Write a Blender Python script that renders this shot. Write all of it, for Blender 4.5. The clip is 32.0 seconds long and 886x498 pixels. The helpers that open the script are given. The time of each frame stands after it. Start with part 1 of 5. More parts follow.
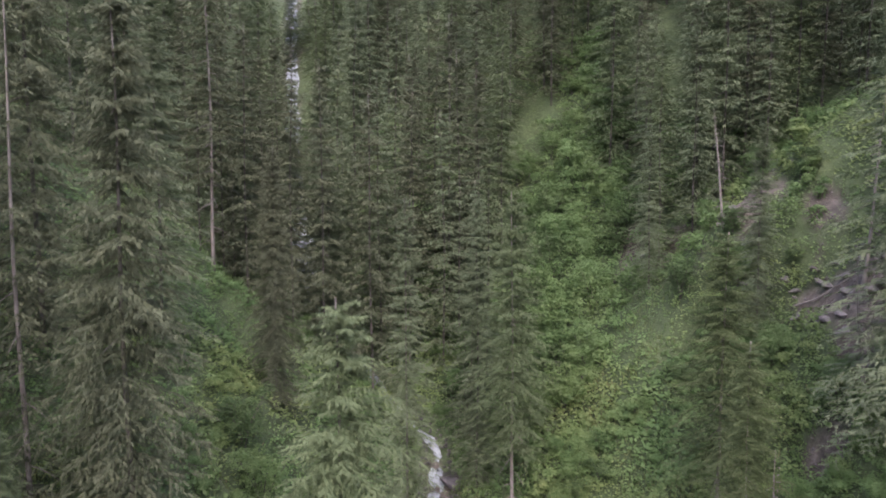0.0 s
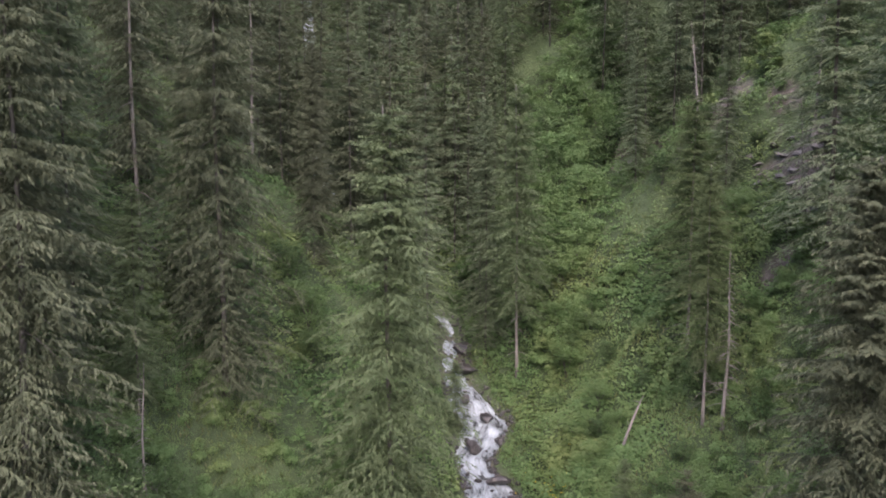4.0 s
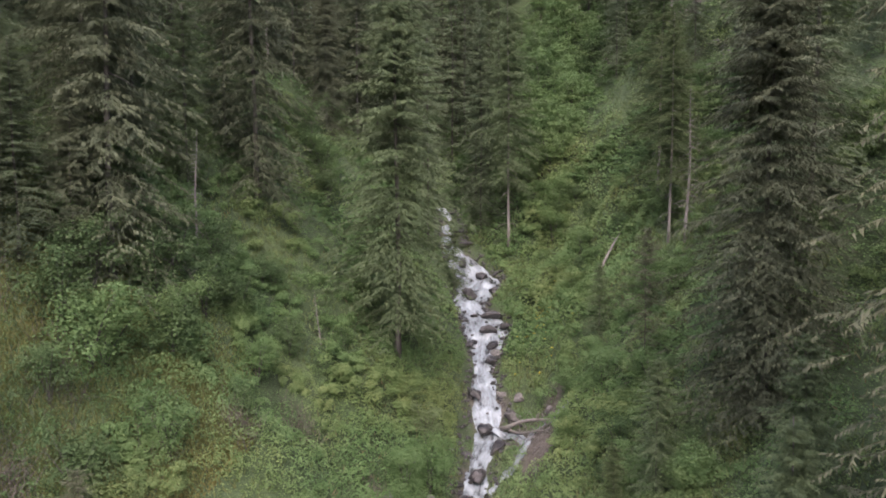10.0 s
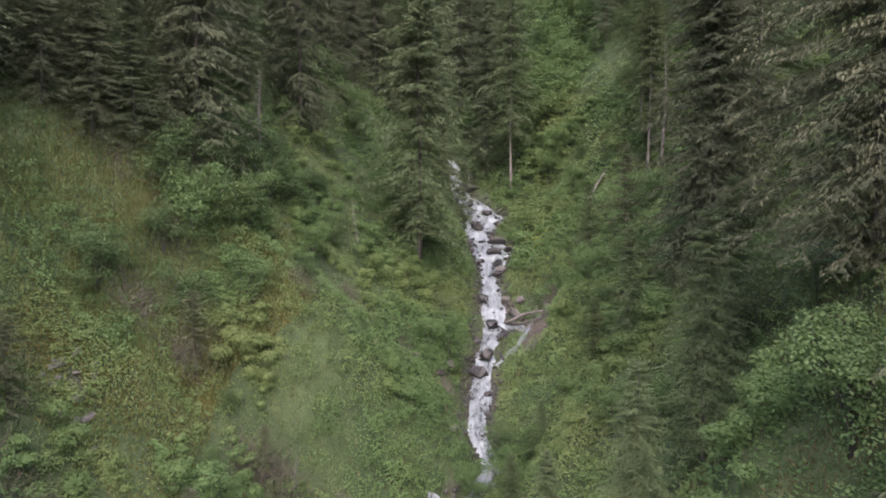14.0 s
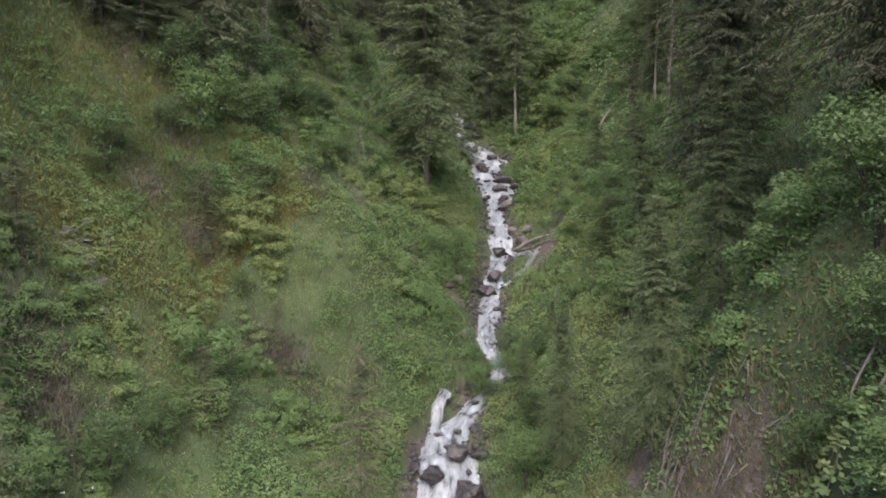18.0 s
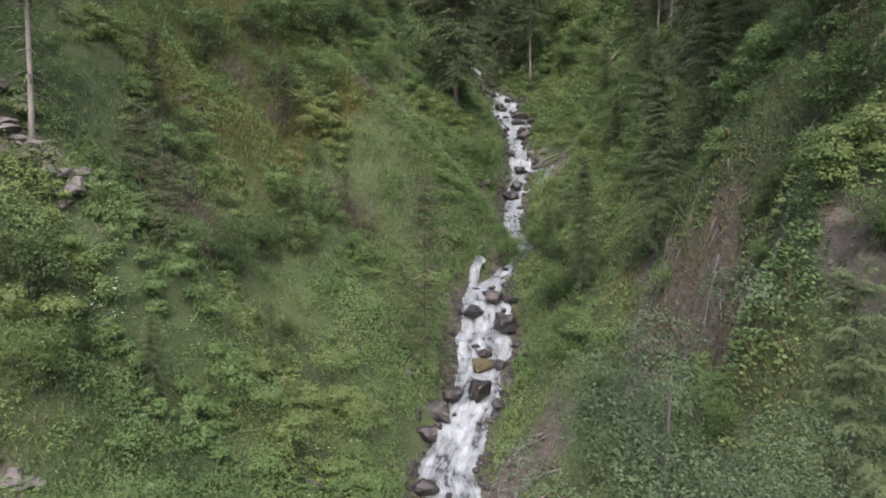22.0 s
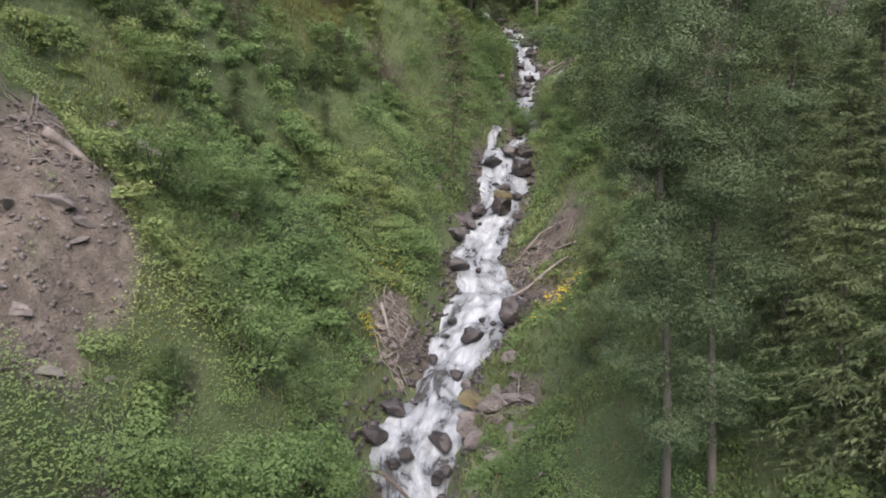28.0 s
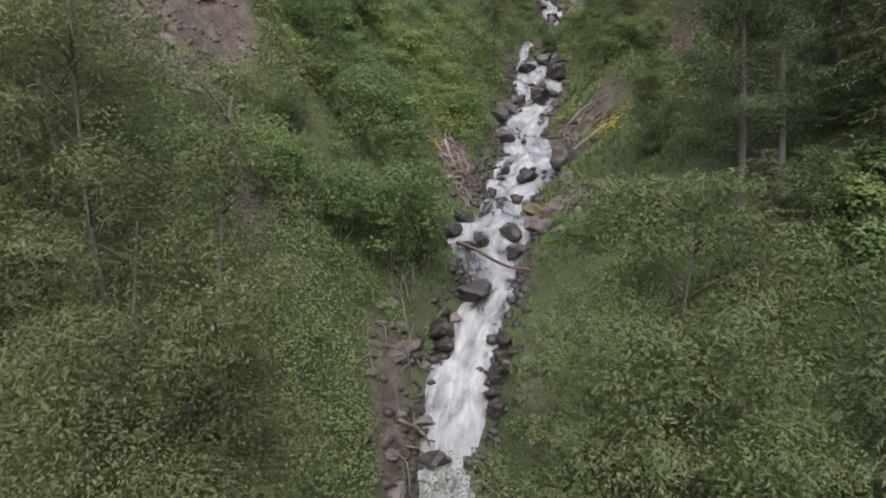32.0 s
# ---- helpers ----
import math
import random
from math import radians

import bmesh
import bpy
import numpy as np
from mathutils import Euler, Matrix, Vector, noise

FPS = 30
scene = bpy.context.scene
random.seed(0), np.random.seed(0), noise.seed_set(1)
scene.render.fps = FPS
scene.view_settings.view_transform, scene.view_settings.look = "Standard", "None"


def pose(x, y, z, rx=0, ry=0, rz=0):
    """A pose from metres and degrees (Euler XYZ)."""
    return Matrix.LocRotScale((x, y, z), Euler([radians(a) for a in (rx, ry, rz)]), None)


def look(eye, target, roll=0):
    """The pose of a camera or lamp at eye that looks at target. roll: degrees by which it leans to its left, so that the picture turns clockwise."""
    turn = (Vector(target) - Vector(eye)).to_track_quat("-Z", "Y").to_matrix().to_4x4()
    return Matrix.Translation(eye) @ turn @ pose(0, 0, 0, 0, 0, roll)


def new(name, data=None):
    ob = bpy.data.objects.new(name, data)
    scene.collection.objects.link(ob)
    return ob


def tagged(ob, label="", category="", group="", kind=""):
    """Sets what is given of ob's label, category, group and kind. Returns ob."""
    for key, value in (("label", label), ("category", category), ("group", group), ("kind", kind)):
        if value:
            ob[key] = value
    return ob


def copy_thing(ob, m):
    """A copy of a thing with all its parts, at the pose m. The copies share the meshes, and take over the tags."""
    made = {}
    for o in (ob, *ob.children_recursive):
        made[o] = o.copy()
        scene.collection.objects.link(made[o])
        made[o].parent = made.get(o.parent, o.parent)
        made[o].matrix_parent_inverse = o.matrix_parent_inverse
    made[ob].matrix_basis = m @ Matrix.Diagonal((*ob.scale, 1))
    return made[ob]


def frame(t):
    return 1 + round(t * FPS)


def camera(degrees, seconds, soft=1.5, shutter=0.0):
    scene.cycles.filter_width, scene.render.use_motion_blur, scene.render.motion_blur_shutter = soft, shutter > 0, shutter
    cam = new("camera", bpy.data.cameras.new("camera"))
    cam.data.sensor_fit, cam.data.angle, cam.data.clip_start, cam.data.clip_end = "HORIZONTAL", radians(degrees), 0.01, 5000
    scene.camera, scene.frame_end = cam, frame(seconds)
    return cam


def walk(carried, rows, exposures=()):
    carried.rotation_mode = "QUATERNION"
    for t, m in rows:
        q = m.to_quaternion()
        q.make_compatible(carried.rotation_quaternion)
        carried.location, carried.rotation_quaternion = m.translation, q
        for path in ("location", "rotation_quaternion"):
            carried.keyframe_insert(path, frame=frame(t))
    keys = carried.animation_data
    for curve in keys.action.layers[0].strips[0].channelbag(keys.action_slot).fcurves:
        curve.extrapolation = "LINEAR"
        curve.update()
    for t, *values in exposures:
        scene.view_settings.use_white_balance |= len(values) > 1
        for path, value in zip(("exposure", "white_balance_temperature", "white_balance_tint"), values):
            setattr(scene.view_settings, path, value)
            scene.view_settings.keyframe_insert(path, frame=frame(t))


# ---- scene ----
# The camera: a drone that backs away down the ravine
cam = camera(62.2, 32.0, soft=1.8)
METRES, EYE, TILT, LEAN, TURN = 70.0, 60.0, -5.0, 0.0, 0.0
ROWS = [
    (0.0, 0.0, 0.0, 0.0, -0.0, 0.0, 0.0),
    (0.5, -0.0011, -0.018, -0.0153, -0.03, 0.0, -0.04),
    (1.0, -0.0028, -0.0368, -0.0327, -0.05, 0.04, -0.04),
    (1.5, -0.0046, -0.0531, -0.0488, -0.06, 0.03, -0.06),
    (2.0, -0.0069, -0.0689, -0.0651, -0.08, 0.05, -0.05),
    (2.5, -0.0094, -0.0818, -0.081, -0.1, 0.08, -0.02),
    (3.0, -0.0124, -0.095, -0.0985, -0.09, 0.11, 0.0),
    (3.5, -0.0155, -0.1061, -0.1149, -0.11, 0.12, 0.04),
    (4.0, -0.0184, -0.1169, -0.1329, -0.14, 0.16, 0.06),
    (4.5, -0.0208, -0.1259, -0.1487, -0.17, 0.2, 0.08),
    (6.5, -0.029, -0.1572, -0.208, -0.27, 0.32, 0.14),
    (7.0, -0.0294, -0.1628, -0.2213, -0.29, 0.34, 0.12),
    (7.5, -0.029, -0.1668, -0.2321, -0.3, 0.35, 0.19),
    (8.0, -0.0268, -0.1705, -0.243, -0.34, 0.44, 0.23),
    (8.5, -0.0247, -0.175, -0.2546, -0.36, 0.47, 0.23),
    (9.0, -0.023, -0.1829, -0.2665, -0.36, 0.5, 0.23),
    (9.5, -0.0223, -0.1936, -0.2778, -0.38, 0.5, 0.21),
    (10.0, -0.0221, -0.2093, -0.2911, -0.4, 0.4, 0.17),
    (10.5, -0.0232, -0.226, -0.3025, -0.42, 0.35, 0.14),
    (11.0, -0.0257, -0.2449, -0.314, -0.39, 0.33, 0.16),
    (11.5, -0.0289, -0.2605, -0.3223, -0.44, 0.31, 0.19),
    (12.0, -0.0312, -0.2772, -0.3316, -0.44, 0.32, 0.14),
    (12.5, -0.0336, -0.2925, -0.3415, -0.44, 0.31, 0.16),
    (13.0, -0.0353, -0.3087, -0.3517, -0.47, 0.27, 0.18),
    (13.5, -0.0373, -0.3224, -0.3614, -0.52, 0.24, 0.15),
    (14.0, -0.0395, -0.3345, -0.372, -0.5, 0.17, 0.17),
    (14.5, -0.0416, -0.3393, -0.3811, -0.48, 0.12, 0.16),
    (16.5, -0.0474, -0.3344, -0.4192, -0.56, 0.19, 0.24),
    (17.0, -0.0481, -0.3311, -0.4311, -0.61, 0.25, 0.21),
    (17.5, -0.0484, -0.33, -0.4404, -0.62, 0.28, 0.24),
    (18.0, -0.0489, -0.3313, -0.452, -0.62, 0.3, 0.28),
    (18.5, -0.0497, -0.3349, -0.464, -0.62, 0.35, 0.27),
    (19.0, -0.0502, -0.3428, -0.4783, -0.62, 0.34, 0.32),
    (19.5, -0.0506, -0.3545, -0.4905, -0.61, 0.3, 0.22),
    (20.0, -0.0534, -0.3704, -0.503, -0.63, 0.23, 0.13),
    (20.5, -0.0584, -0.3861, -0.515, -0.58, 0.16, 0.02),
    (21.0, -0.0663, -0.4035, -0.5259, -0.55, 0.1, 0.05),
    (21.5, -0.0738, -0.419, -0.5363, -0.57, 0.09, 0.06),
    (22.0, -0.0807, -0.4321, -0.5476, -0.5, 0.04, 0.1),
    (22.5, -0.0859, -0.4383, -0.5577, -0.49, 0.05, 0.14),
    (23.0, -0.0893, -0.4393, -0.5689, -0.5, 0.15, 0.18),
    (23.5, -0.091, -0.4383, -0.579, -0.51, 0.23, 0.22),
    (24.0, -0.0927, -0.4395, -0.5897, -0.53, 0.28, 0.21),
    (24.5, -0.0942, -0.4444, -0.5999, -0.56, 0.3, 0.22),
    (25.0, -0.0956, -0.4537, -0.6108, -0.57, 0.27, 0.2),
    (25.5, -0.0966, -0.4653, -0.6208, -0.61, 0.23, 0.17),
    (27.5, -0.1017, -0.4974, -0.667, -0.67, 0.15, -0.06),
    (28.0, -0.1028, -0.4965, -0.676, -0.67, 0.19, -0.06),
    (28.5, -0.1029, -0.4962, -0.6838, -0.71, 0.22, -0.01),
    (29.0, -0.1028, -0.4983, -0.6941, -0.7, 0.22, 0.0),
    (29.5, -0.1037, -0.5023, -0.7047, -0.7, 0.16, -0.09),
    (30.0, -0.1082, -0.507, -0.7163, -0.66, 0.13, -0.2),
    (30.5, -0.1147, -0.5116, -0.7274, -0.61, 0.14, -0.15),
    (31.0, -0.1217, -0.5167, -0.74, -0.56, 0.14, -0.14),
    (31.5, -0.1281, -0.5208, -0.7518, -0.54, 0.15, -0.14),
    (32.0, -0.1348, -0.5245, -0.7647, -0.54, 0.1, -0.14),
]
walk(cam, [(t, pose(0, 0, EYE, TILT, LEAN, TURN) @ pose(METRES * x, METRES * y, METRES * z, 90 + pitch, roll, yaw)) for t, x, y, z, yaw, pitch, roll in ROWS],
     exposures=[(0.0, 1.34, 6150, 27), (7.0, 1.25, 6350, 23), (12.0, 1.25, 6350, 23), (21.0, 1.13, 6450, 19), (25.0, 1.09, 6500, 18), (28.0, 1.18, 6600, 20), (31.2, 1.18, 6650, 21), (31.7, 1.02, 6650, 21), (32.0, 0.8, 6600, 20)])

# ---------------------------------------------------------------- light: a bright overcast sky
world = bpy.data.worlds.new("overcast_sky")
scene.world = world
world.use_nodes = True
wn = world.node_tree.nodes
sky = wn.new("ShaderNodeTexSky")
sky.sky_type, sky.sun_disc = "NISHITA", False
SUN_UP, SUN_ROUND = radians(50), radians(180)
sky.sun_elevation, sky.sun_rotation = SUN_UP, SUN_ROUND
sky.air_density, sky.dust_density, sky.ozone_density = 1.0, 4.0, 1.0
world.node_tree.links.new(sky.outputs[0], wn["Background"].inputs[0])
wn["Background"].inputs[1].default_value = 0.22
sun_data = bpy.data.lights.new("sun", "SUN")
sun_data.energy, sun_data.angle, sun_data.color = 0.82, radians(50), (1.0, 0.96, 0.9)
sun = new("sun", sun_data)
sun_way = Vector((math.sin(SUN_ROUND) * math.cos(SUN_UP), math.cos(SUN_ROUND) * math.cos(SUN_UP), math.sin(SUN_UP)))
sun.matrix_world = look(sun_way * 300, (0, 0, 0))


# ---------------------------------------------------------------- small tools
def mesh_of(name, verts, faces, uv=None, mats=None, shoot_and_light=None):
    """A mesh from arrays: faces is an n x 3 or n x 4 array."""
    me = bpy.data.meshes.new(name)
    verts, faces = np.asarray(verts, np.float32), np.asarray(faces, np.int32)
    k = faces.shape[1]
    me.vertices.add(len(verts))
    me.vertices.foreach_set("co", verts.ravel())
    me.loops.add(faces.size)
    me.loops.foreach_set("vertex_index", faces.ravel())
    me.polygons.add(len(faces))
    me.polygons.foreach_set("loop_start", np.arange(len(faces), dtype=np.int32) * k)
    me.polygons.foreach_set("loop_total", np.full(len(faces), k, np.int32))
    if uv is not None:
        layer = me.uv_layers.new(name="flow")
        layer.data.foreach_set("uv", np.asarray(uv, np.float32)[faces.ravel()].ravel())
    if mats is not None:
        me.polygons.foreach_set("material_index", np.asarray(mats, np.int32))
    if shoot_and_light is not None:
        value = me.attributes.new("shoot_and_light", "FLOAT", "POINT")
        value.data.foreach_set("value", np.asarray(shoot_and_light, np.float32))
    me.update()
    me.validate()
    return me


def smooth(me):
    me.polygons.foreach_set("use_smooth", np.ones(len(me.polygons), bool))
    return me


def part(name, me, material, parent=None, label=""):
    """One mesh object, under a thing or a part."""
    if material is not None and not me.materials:
        me.materials.append(material)
    ob = new(name, me)
    if parent is not None:
        ob.parent = parent
    return tagged(ob, label)


def thing(name, label, category, group="", kind=""):
    return tagged(new(name), label, category, group, kind)


def hashed(ix, iy, seed):
    h = (ix * 374761393 + iy * 668265263 + seed * 974634777) & 0x7FFFFFFF
    h = ((h ^ (h >> 13)) * 1274126177) & 0x7FFFFFFF
    return ((h ^ (h >> 16)) & 0xFFFF) / 65535.0


def value_noise(x, y, seed=0):
    x, y = np.asarray(x, float), np.asarray(y, float)
    ix, iy = np.floor(x).astype(np.int64), np.floor(y).astype(np.int64)
    fx, fy = x - ix, y - iy
    fx, fy = fx * fx * (3 - 2 * fx), fy * fy * (3 - 2 * fy)
    a, b = hashed(ix, iy, seed), hashed(ix + 1, iy, seed)
    c, d = hashed(ix, iy + 1, seed), hashed(ix + 1, iy + 1, seed)
    return (a + (b - a) * fx) * (1 - fy) + (c + (d - c) * fx) * fy - 0.5


def fbm(x, y, size, seed=0, octaves=4):
    total, amp = 0.0, 1.0
    for k in range(octaves):
        total = total + amp * value_noise(np.asarray(x) / size + 17.3 * k, np.asarray(y) / size - 9.1 * k, seed + k)
        size, amp = size * 0.47, amp * 0.52
    return total


# ---------------------------------------------------------------- the lie of the land
# the stream: place along the ravine, place across it, height, width
STREAM = [
    (-120, -12, -40, 3.0), (-60, -10, -14, 2.6), (-40, -9.8, -4.5, 2.4), (-30, -9.4, 1.2, 2.4), (-27, -9.15, 3.0, 1.6),
    (-25, -9.1, 4.3, 1.3), (-23.5, -8.85, 5.2, 1.6), (-22.2, -8.4, 6.15, 1.4), (-21, -7.95, 6.85, 1.4), (-19.5, -7.75, 7.6, 1.9),
    (-18, -7.75, 8.3, 3.1), (-16, -7.35, 8.85, 2.8), (-14, -7.0, 9.35, 2.4), (-12.5, -6.6, 9.7, 2.4), (-11, -5.9, 10.1, 2.9),
    (-9, -5.35, 10.7, 3.2), (-7.4, -4.8, 11.2, 3.5), (-6.4, -4.95, 11.5, 2.8), (-5, -5.15, 12.0, 2.9), (-3, -5.05, 12.75, 2.8),
]
STREAM += [
    (-1.6, -4.65, 13.3, 2.6), (-0.6, -4.3, 13.75, 2.2), (0.6, -3.8, 14.3, 2.6), (3, -3.4, 15.4, 3.3), (5.5, -2.95, 16.55, 3.2),
    (7.4, -2.9, 17.4, 3.3), (9.5, -2.9, 18.15, 2.2), (11, -2.4, 18.7, 1.9), (12.6, -1.0, 19.35, 1.7), (14, 0.4, 19.95, 1.6),
    (15.2, 0.6, 20.45, 1.6), (16.3, 0.0, 20.9, 1.7), (17.4, -0.45, 21.35, 1.6), (18.4, -0.45, 21.75, 1.35), (20, 0.05, 22.35, 1.55),
    (22, 0.2, 23.1, 1.8), (24.9, 0.65, 24.1, 2.2), (26.5, 0.8, 24.65, 1.4),
]
STREAM += [
    (28.2, 1.7, 25.3, 2.7), (29.6, 1.6, 25.95, 2.4), (32, 1.6, 27.1, 1.7), (34.3, 1.5, 28.15, 1.45), (36.2, 1.75, 29.05, 1.8),
    (37.3, 2.0, 29.6, 2.6), (38.6, 2.2, 30.2, 3.2), (40.2, 1.9, 30.9, 3.5), (41.7, 0.95, 31.4, 2.4), (43.3, 1.0, 32.0, 3.2),
    (45, 1.8, 32.6, 4.4), (46.4, 2.2, 33.1, 4.4), (48, 1.3, 33.7, 3.5), (50, 0.55, 34.6, 2.9), (52, -0.15, 35.5, 2.7),
    (54.4, -0.5, 36.7, 2.1), (58.5, -0.5, 38.6, 1.4), (62, -3.2, 40.0, 1.4), (66, -6, 41.5, 1.8), (78, -14, 47, 2.6),
    (95, -19.5, 62, 2.0), (111, -22.5, 75, 2.0), (140, -28, 97, 2.0), (320, -60, 190, 2.0),
]
YG = np.arange(-120, 320.1, 0.5)
KERNEL = np.exp(-0.5 * (np.arange(-8, 9) / 1.3) ** 2)
KERNEL /= KERNEL.sum()


def glide(column):
    raw = np.interp(YG, [r[0] for r in STREAM], [r[column] for r in STREAM])
    return np.convolve(np.pad(raw, 8, mode="edge"), KERNEL, mode="valid")


XS, ZS, WS = glide(1), glide(2), glide(3)


def stream_x(y):
    y = np.asarray(y, float)
    return np.interp(y, YG, XS) + 0.25 * value_noise(y / 1.3, y * 0, 6)


def stream_z(y):
    """The bed's height, in small falls and pools."""
    y = np.asarray(y, float)
    return np.interp(y, YG, ZS) + 0.45 * value_noise(y / 2.6, y * 0, 8) + 0.2 * value_noise(y / 1.1, y * 0, 9)


def stream_w(y):
    y = np.asarray(y, float)
    return np.interp(y, YG, WS) * (1 + 0.25 * value_noise(y / 2.3, y * 0 + 7, 12))


LEFT_A = [(-60, 0.8), (-26, 1.25), (-20, 1.05), (-16, 0.92), (-10, 0.72), (-2, 0.58), (8, 0.55), (16, 0.85), (24, 1.0), (50, 0.95), (70, 0.6), (320, 0.6)]
LEFT_C = [(-60, 0.0), (-22, 0.005), (-14, 0.02), (-8, 0.028), (8, 0.028), (16, 0.008), (30, 0.002), (320, 0.0)]
RIGHT_B = [(-60, 0.3), (-26, 0.4), (-16, 0.8), (-8, 1.4), (4, 1.2), (16, 0.9), (28, 1.6), (50, 2.4), (70, 1.0), (320, 0.5)]
RIGHT_A = [(-60, 0.8), (-26, 0.9), (-18, 0.8), (-13, 1.2), (-6, 1.4), (2, 1.2), (10, 1.0), (28, 0.95), (40, 0.9), (54, 0.84), (64, 0.5), (95, 0.36), (320, 0.4)]
RIGHT_C = [(-60, 0.0), (-10, 0.0), (20, 0.006), (40, 0.012), (56, 0.014), (66, 0.004), (320, 0.0)]


def along(y, table):
    return np.interp(y, [r[0] for r in table], [r[1] for r in table])


def rise(d, a, c):
    """A slope that steepens for twenty metres, then runs on straight and eases off."""
    n, far = np.minimum(d, 20), np.maximum(d - 20, 0)
    return a * n + c * n * n + 0.85 * np.minimum(far, 80) + 0.35 * np.maximum(far - 80, 0)


# bare ground: middle across and along, half sizes
BARE = [
    (-17.7, -22.5, 3.3, 2.9), (-20.2, -7.4, 1.7, 1.2), (-17.8, 4.2, 0.7, 0.6), (-16.6, -15.6, 0.6, 0.5),
    (3.6, -2.4, 1.2, 2.2), (4.1, -6.6, 1.7, 2.8), (2.9, -5.6, 1.1, 2.4), (3.4, -9.2, 1.0, 2.2), (4.6, -10.6, 1.1, 2.4), (5.2, -14.2, 0.6, 1.1), (22.5, 54.5, 2.4, 4.2), (23.6, 42.5, 1.6, 4.0), (25.8, 49.0, 1.8, 2.8), (20.2, 37.3, 0.7, 1.0), (19.6, 59.5, 1.6, 3.0), (17.2, 64.6, 1.6, 1.8),
    (-2.5, -5.6, 1.6, 2.6), (-8.7, -13.0, 0.6, 1.8), (-5.2, -17.4, 1.0, 2.6), (-10.4, -25.2, 0.4, 1.6), (-15.3, -22.0, 1.1, 1.7), (-15.1, -24.2, 0.9, 1.3), (-13.0, -21.8, 0.35, 0.8), (-13.6, -25.4, 0.45, 1.1), (-2.2, 20.4, 0.8, 1.1), (3.9, 27.4, 1.8, 2.9),
    (-7.2, -25.0, 0.3, 2.0),
]


def bare(x, y):
    """0 where plants cover the ground, 1 where soil and stone lie open."""
    x, y = np.asarray(x, float), np.asarray(y, float)
    wob = 1.6 * fbm(x, y, 2.1, 40, 4)
    most = np.zeros_like(x)
    for cx, cy, rx, ry in BARE:
        r = np.hypot((x - cx) / rx, (y - cy) / ry)
        most = np.maximum(most, np.clip((1.15 - r + wob) * 2.2, 0, 1))
    edge = np.abs(x - stream_x(y)) - 0.5 * stream_w(y)
    most = np.maximum(most, np.clip((0.02 - edge + 0.7 * wob) * 2.0, 0, 1))
    return most


def steep_bank(d, y):
    """The eroded bank: a flat foot, then a wall of soil about eight metres high."""
    part_of = along(y, [(-19, 0), (-15, 1), (-3, 1), (3, 0)])
    return part_of * np.interp(d, [0, 3, 7, 8.2, 9.6, 11.8, 14, 60], [0, 0, -1.5, -0.9, 1.1, 3.7, 3.9, 3.9])


def ground(x, y):
    x, y = np.asarray(x, float), np.asarray(y, float)
    d = x - stream_x(y)
    half = 0.5 * stream_w(y)
    out = np.abs(d) - half
    left = np.maximum(-d - half, 0)
    right = np.maximum(d - half - along(y, RIGHT_B), 0)
    h = np.where(d < 0, rise(left, along(y, LEFT_A), along(y, LEFT_C)), rise(right, along(y, RIGHT_A), along(y, RIGHT_C)) + steep_bank(d, y))
    bank = 0.45 * np.clip(out / 0.7, 0, 1) - 0.45 * np.clip(-out / 0.5, 0, 1)
    rough = np.clip(out / 5, 0.12, 1)
    lumps = rough * (1.9 * fbm(x, y, 7.5, 20, 3) + 0.5 * fbm(x, y, 1.6, 30, 3))
    # gullied open soil
    lumps = lumps + bare(x, y) * np.clip(out / 2, 0, 1) * (0.55 * fbm(x, y * 0.7, 0.9, 50, 4) + 0.5 * np.abs(fbm(x * 0.6, y, 2.0, 55, 2)) - 0.3)
    # flutes that rain has cut down the bank
    lumps = lumps + bare(x, y) * steep_bank(np.clip(d, 9.6, 11.8), y) * 0.32 * (np.abs(fbm(y, x * 0.25, 0.9, 52, 3)) - 0.2) * np.clip((d - 6) / 2, 0, 1) * np.clip((15 - d) / 2, 0, 1)
    return np.interp(y, YG, ZS) + h + bank + lumps


# ---------------------------------------------------------------- materials
def material(name):
    m = bpy.data.materials.new(name)
    m.use_nodes = True
    return m, m.node_tree.nodes, m.node_tree.links, m.node_tree.nodes["Principled BSDF"]


def ramp_node(nodes, stops):
    r = nodes.new("ShaderNodeValToRGB")
    e = r.color_ramp.elements
    e[0].position, e[0].color = stops[0][0], (*stops[0][1], 1)
    e[1].position, e[1].color = stops[-1][0], (*stops[-1][1], 1)
    for p, c in stops[1:-1]:
        s = e.new(p)
        s.color = (*c, 1)
    return r


def noise_node(nodes, links, scale, detail=4, rough=0.6, coord=None):
    n = nodes.new("ShaderNodeTexNoise")
    n.inputs["Scale"].default_value, n.inputs["Detail"].default_value, n.inputs["Roughness"].default_value = scale, detail, rough
    if coord is not None:
        links.new(coord, n.inputs["Vector"])
    return n


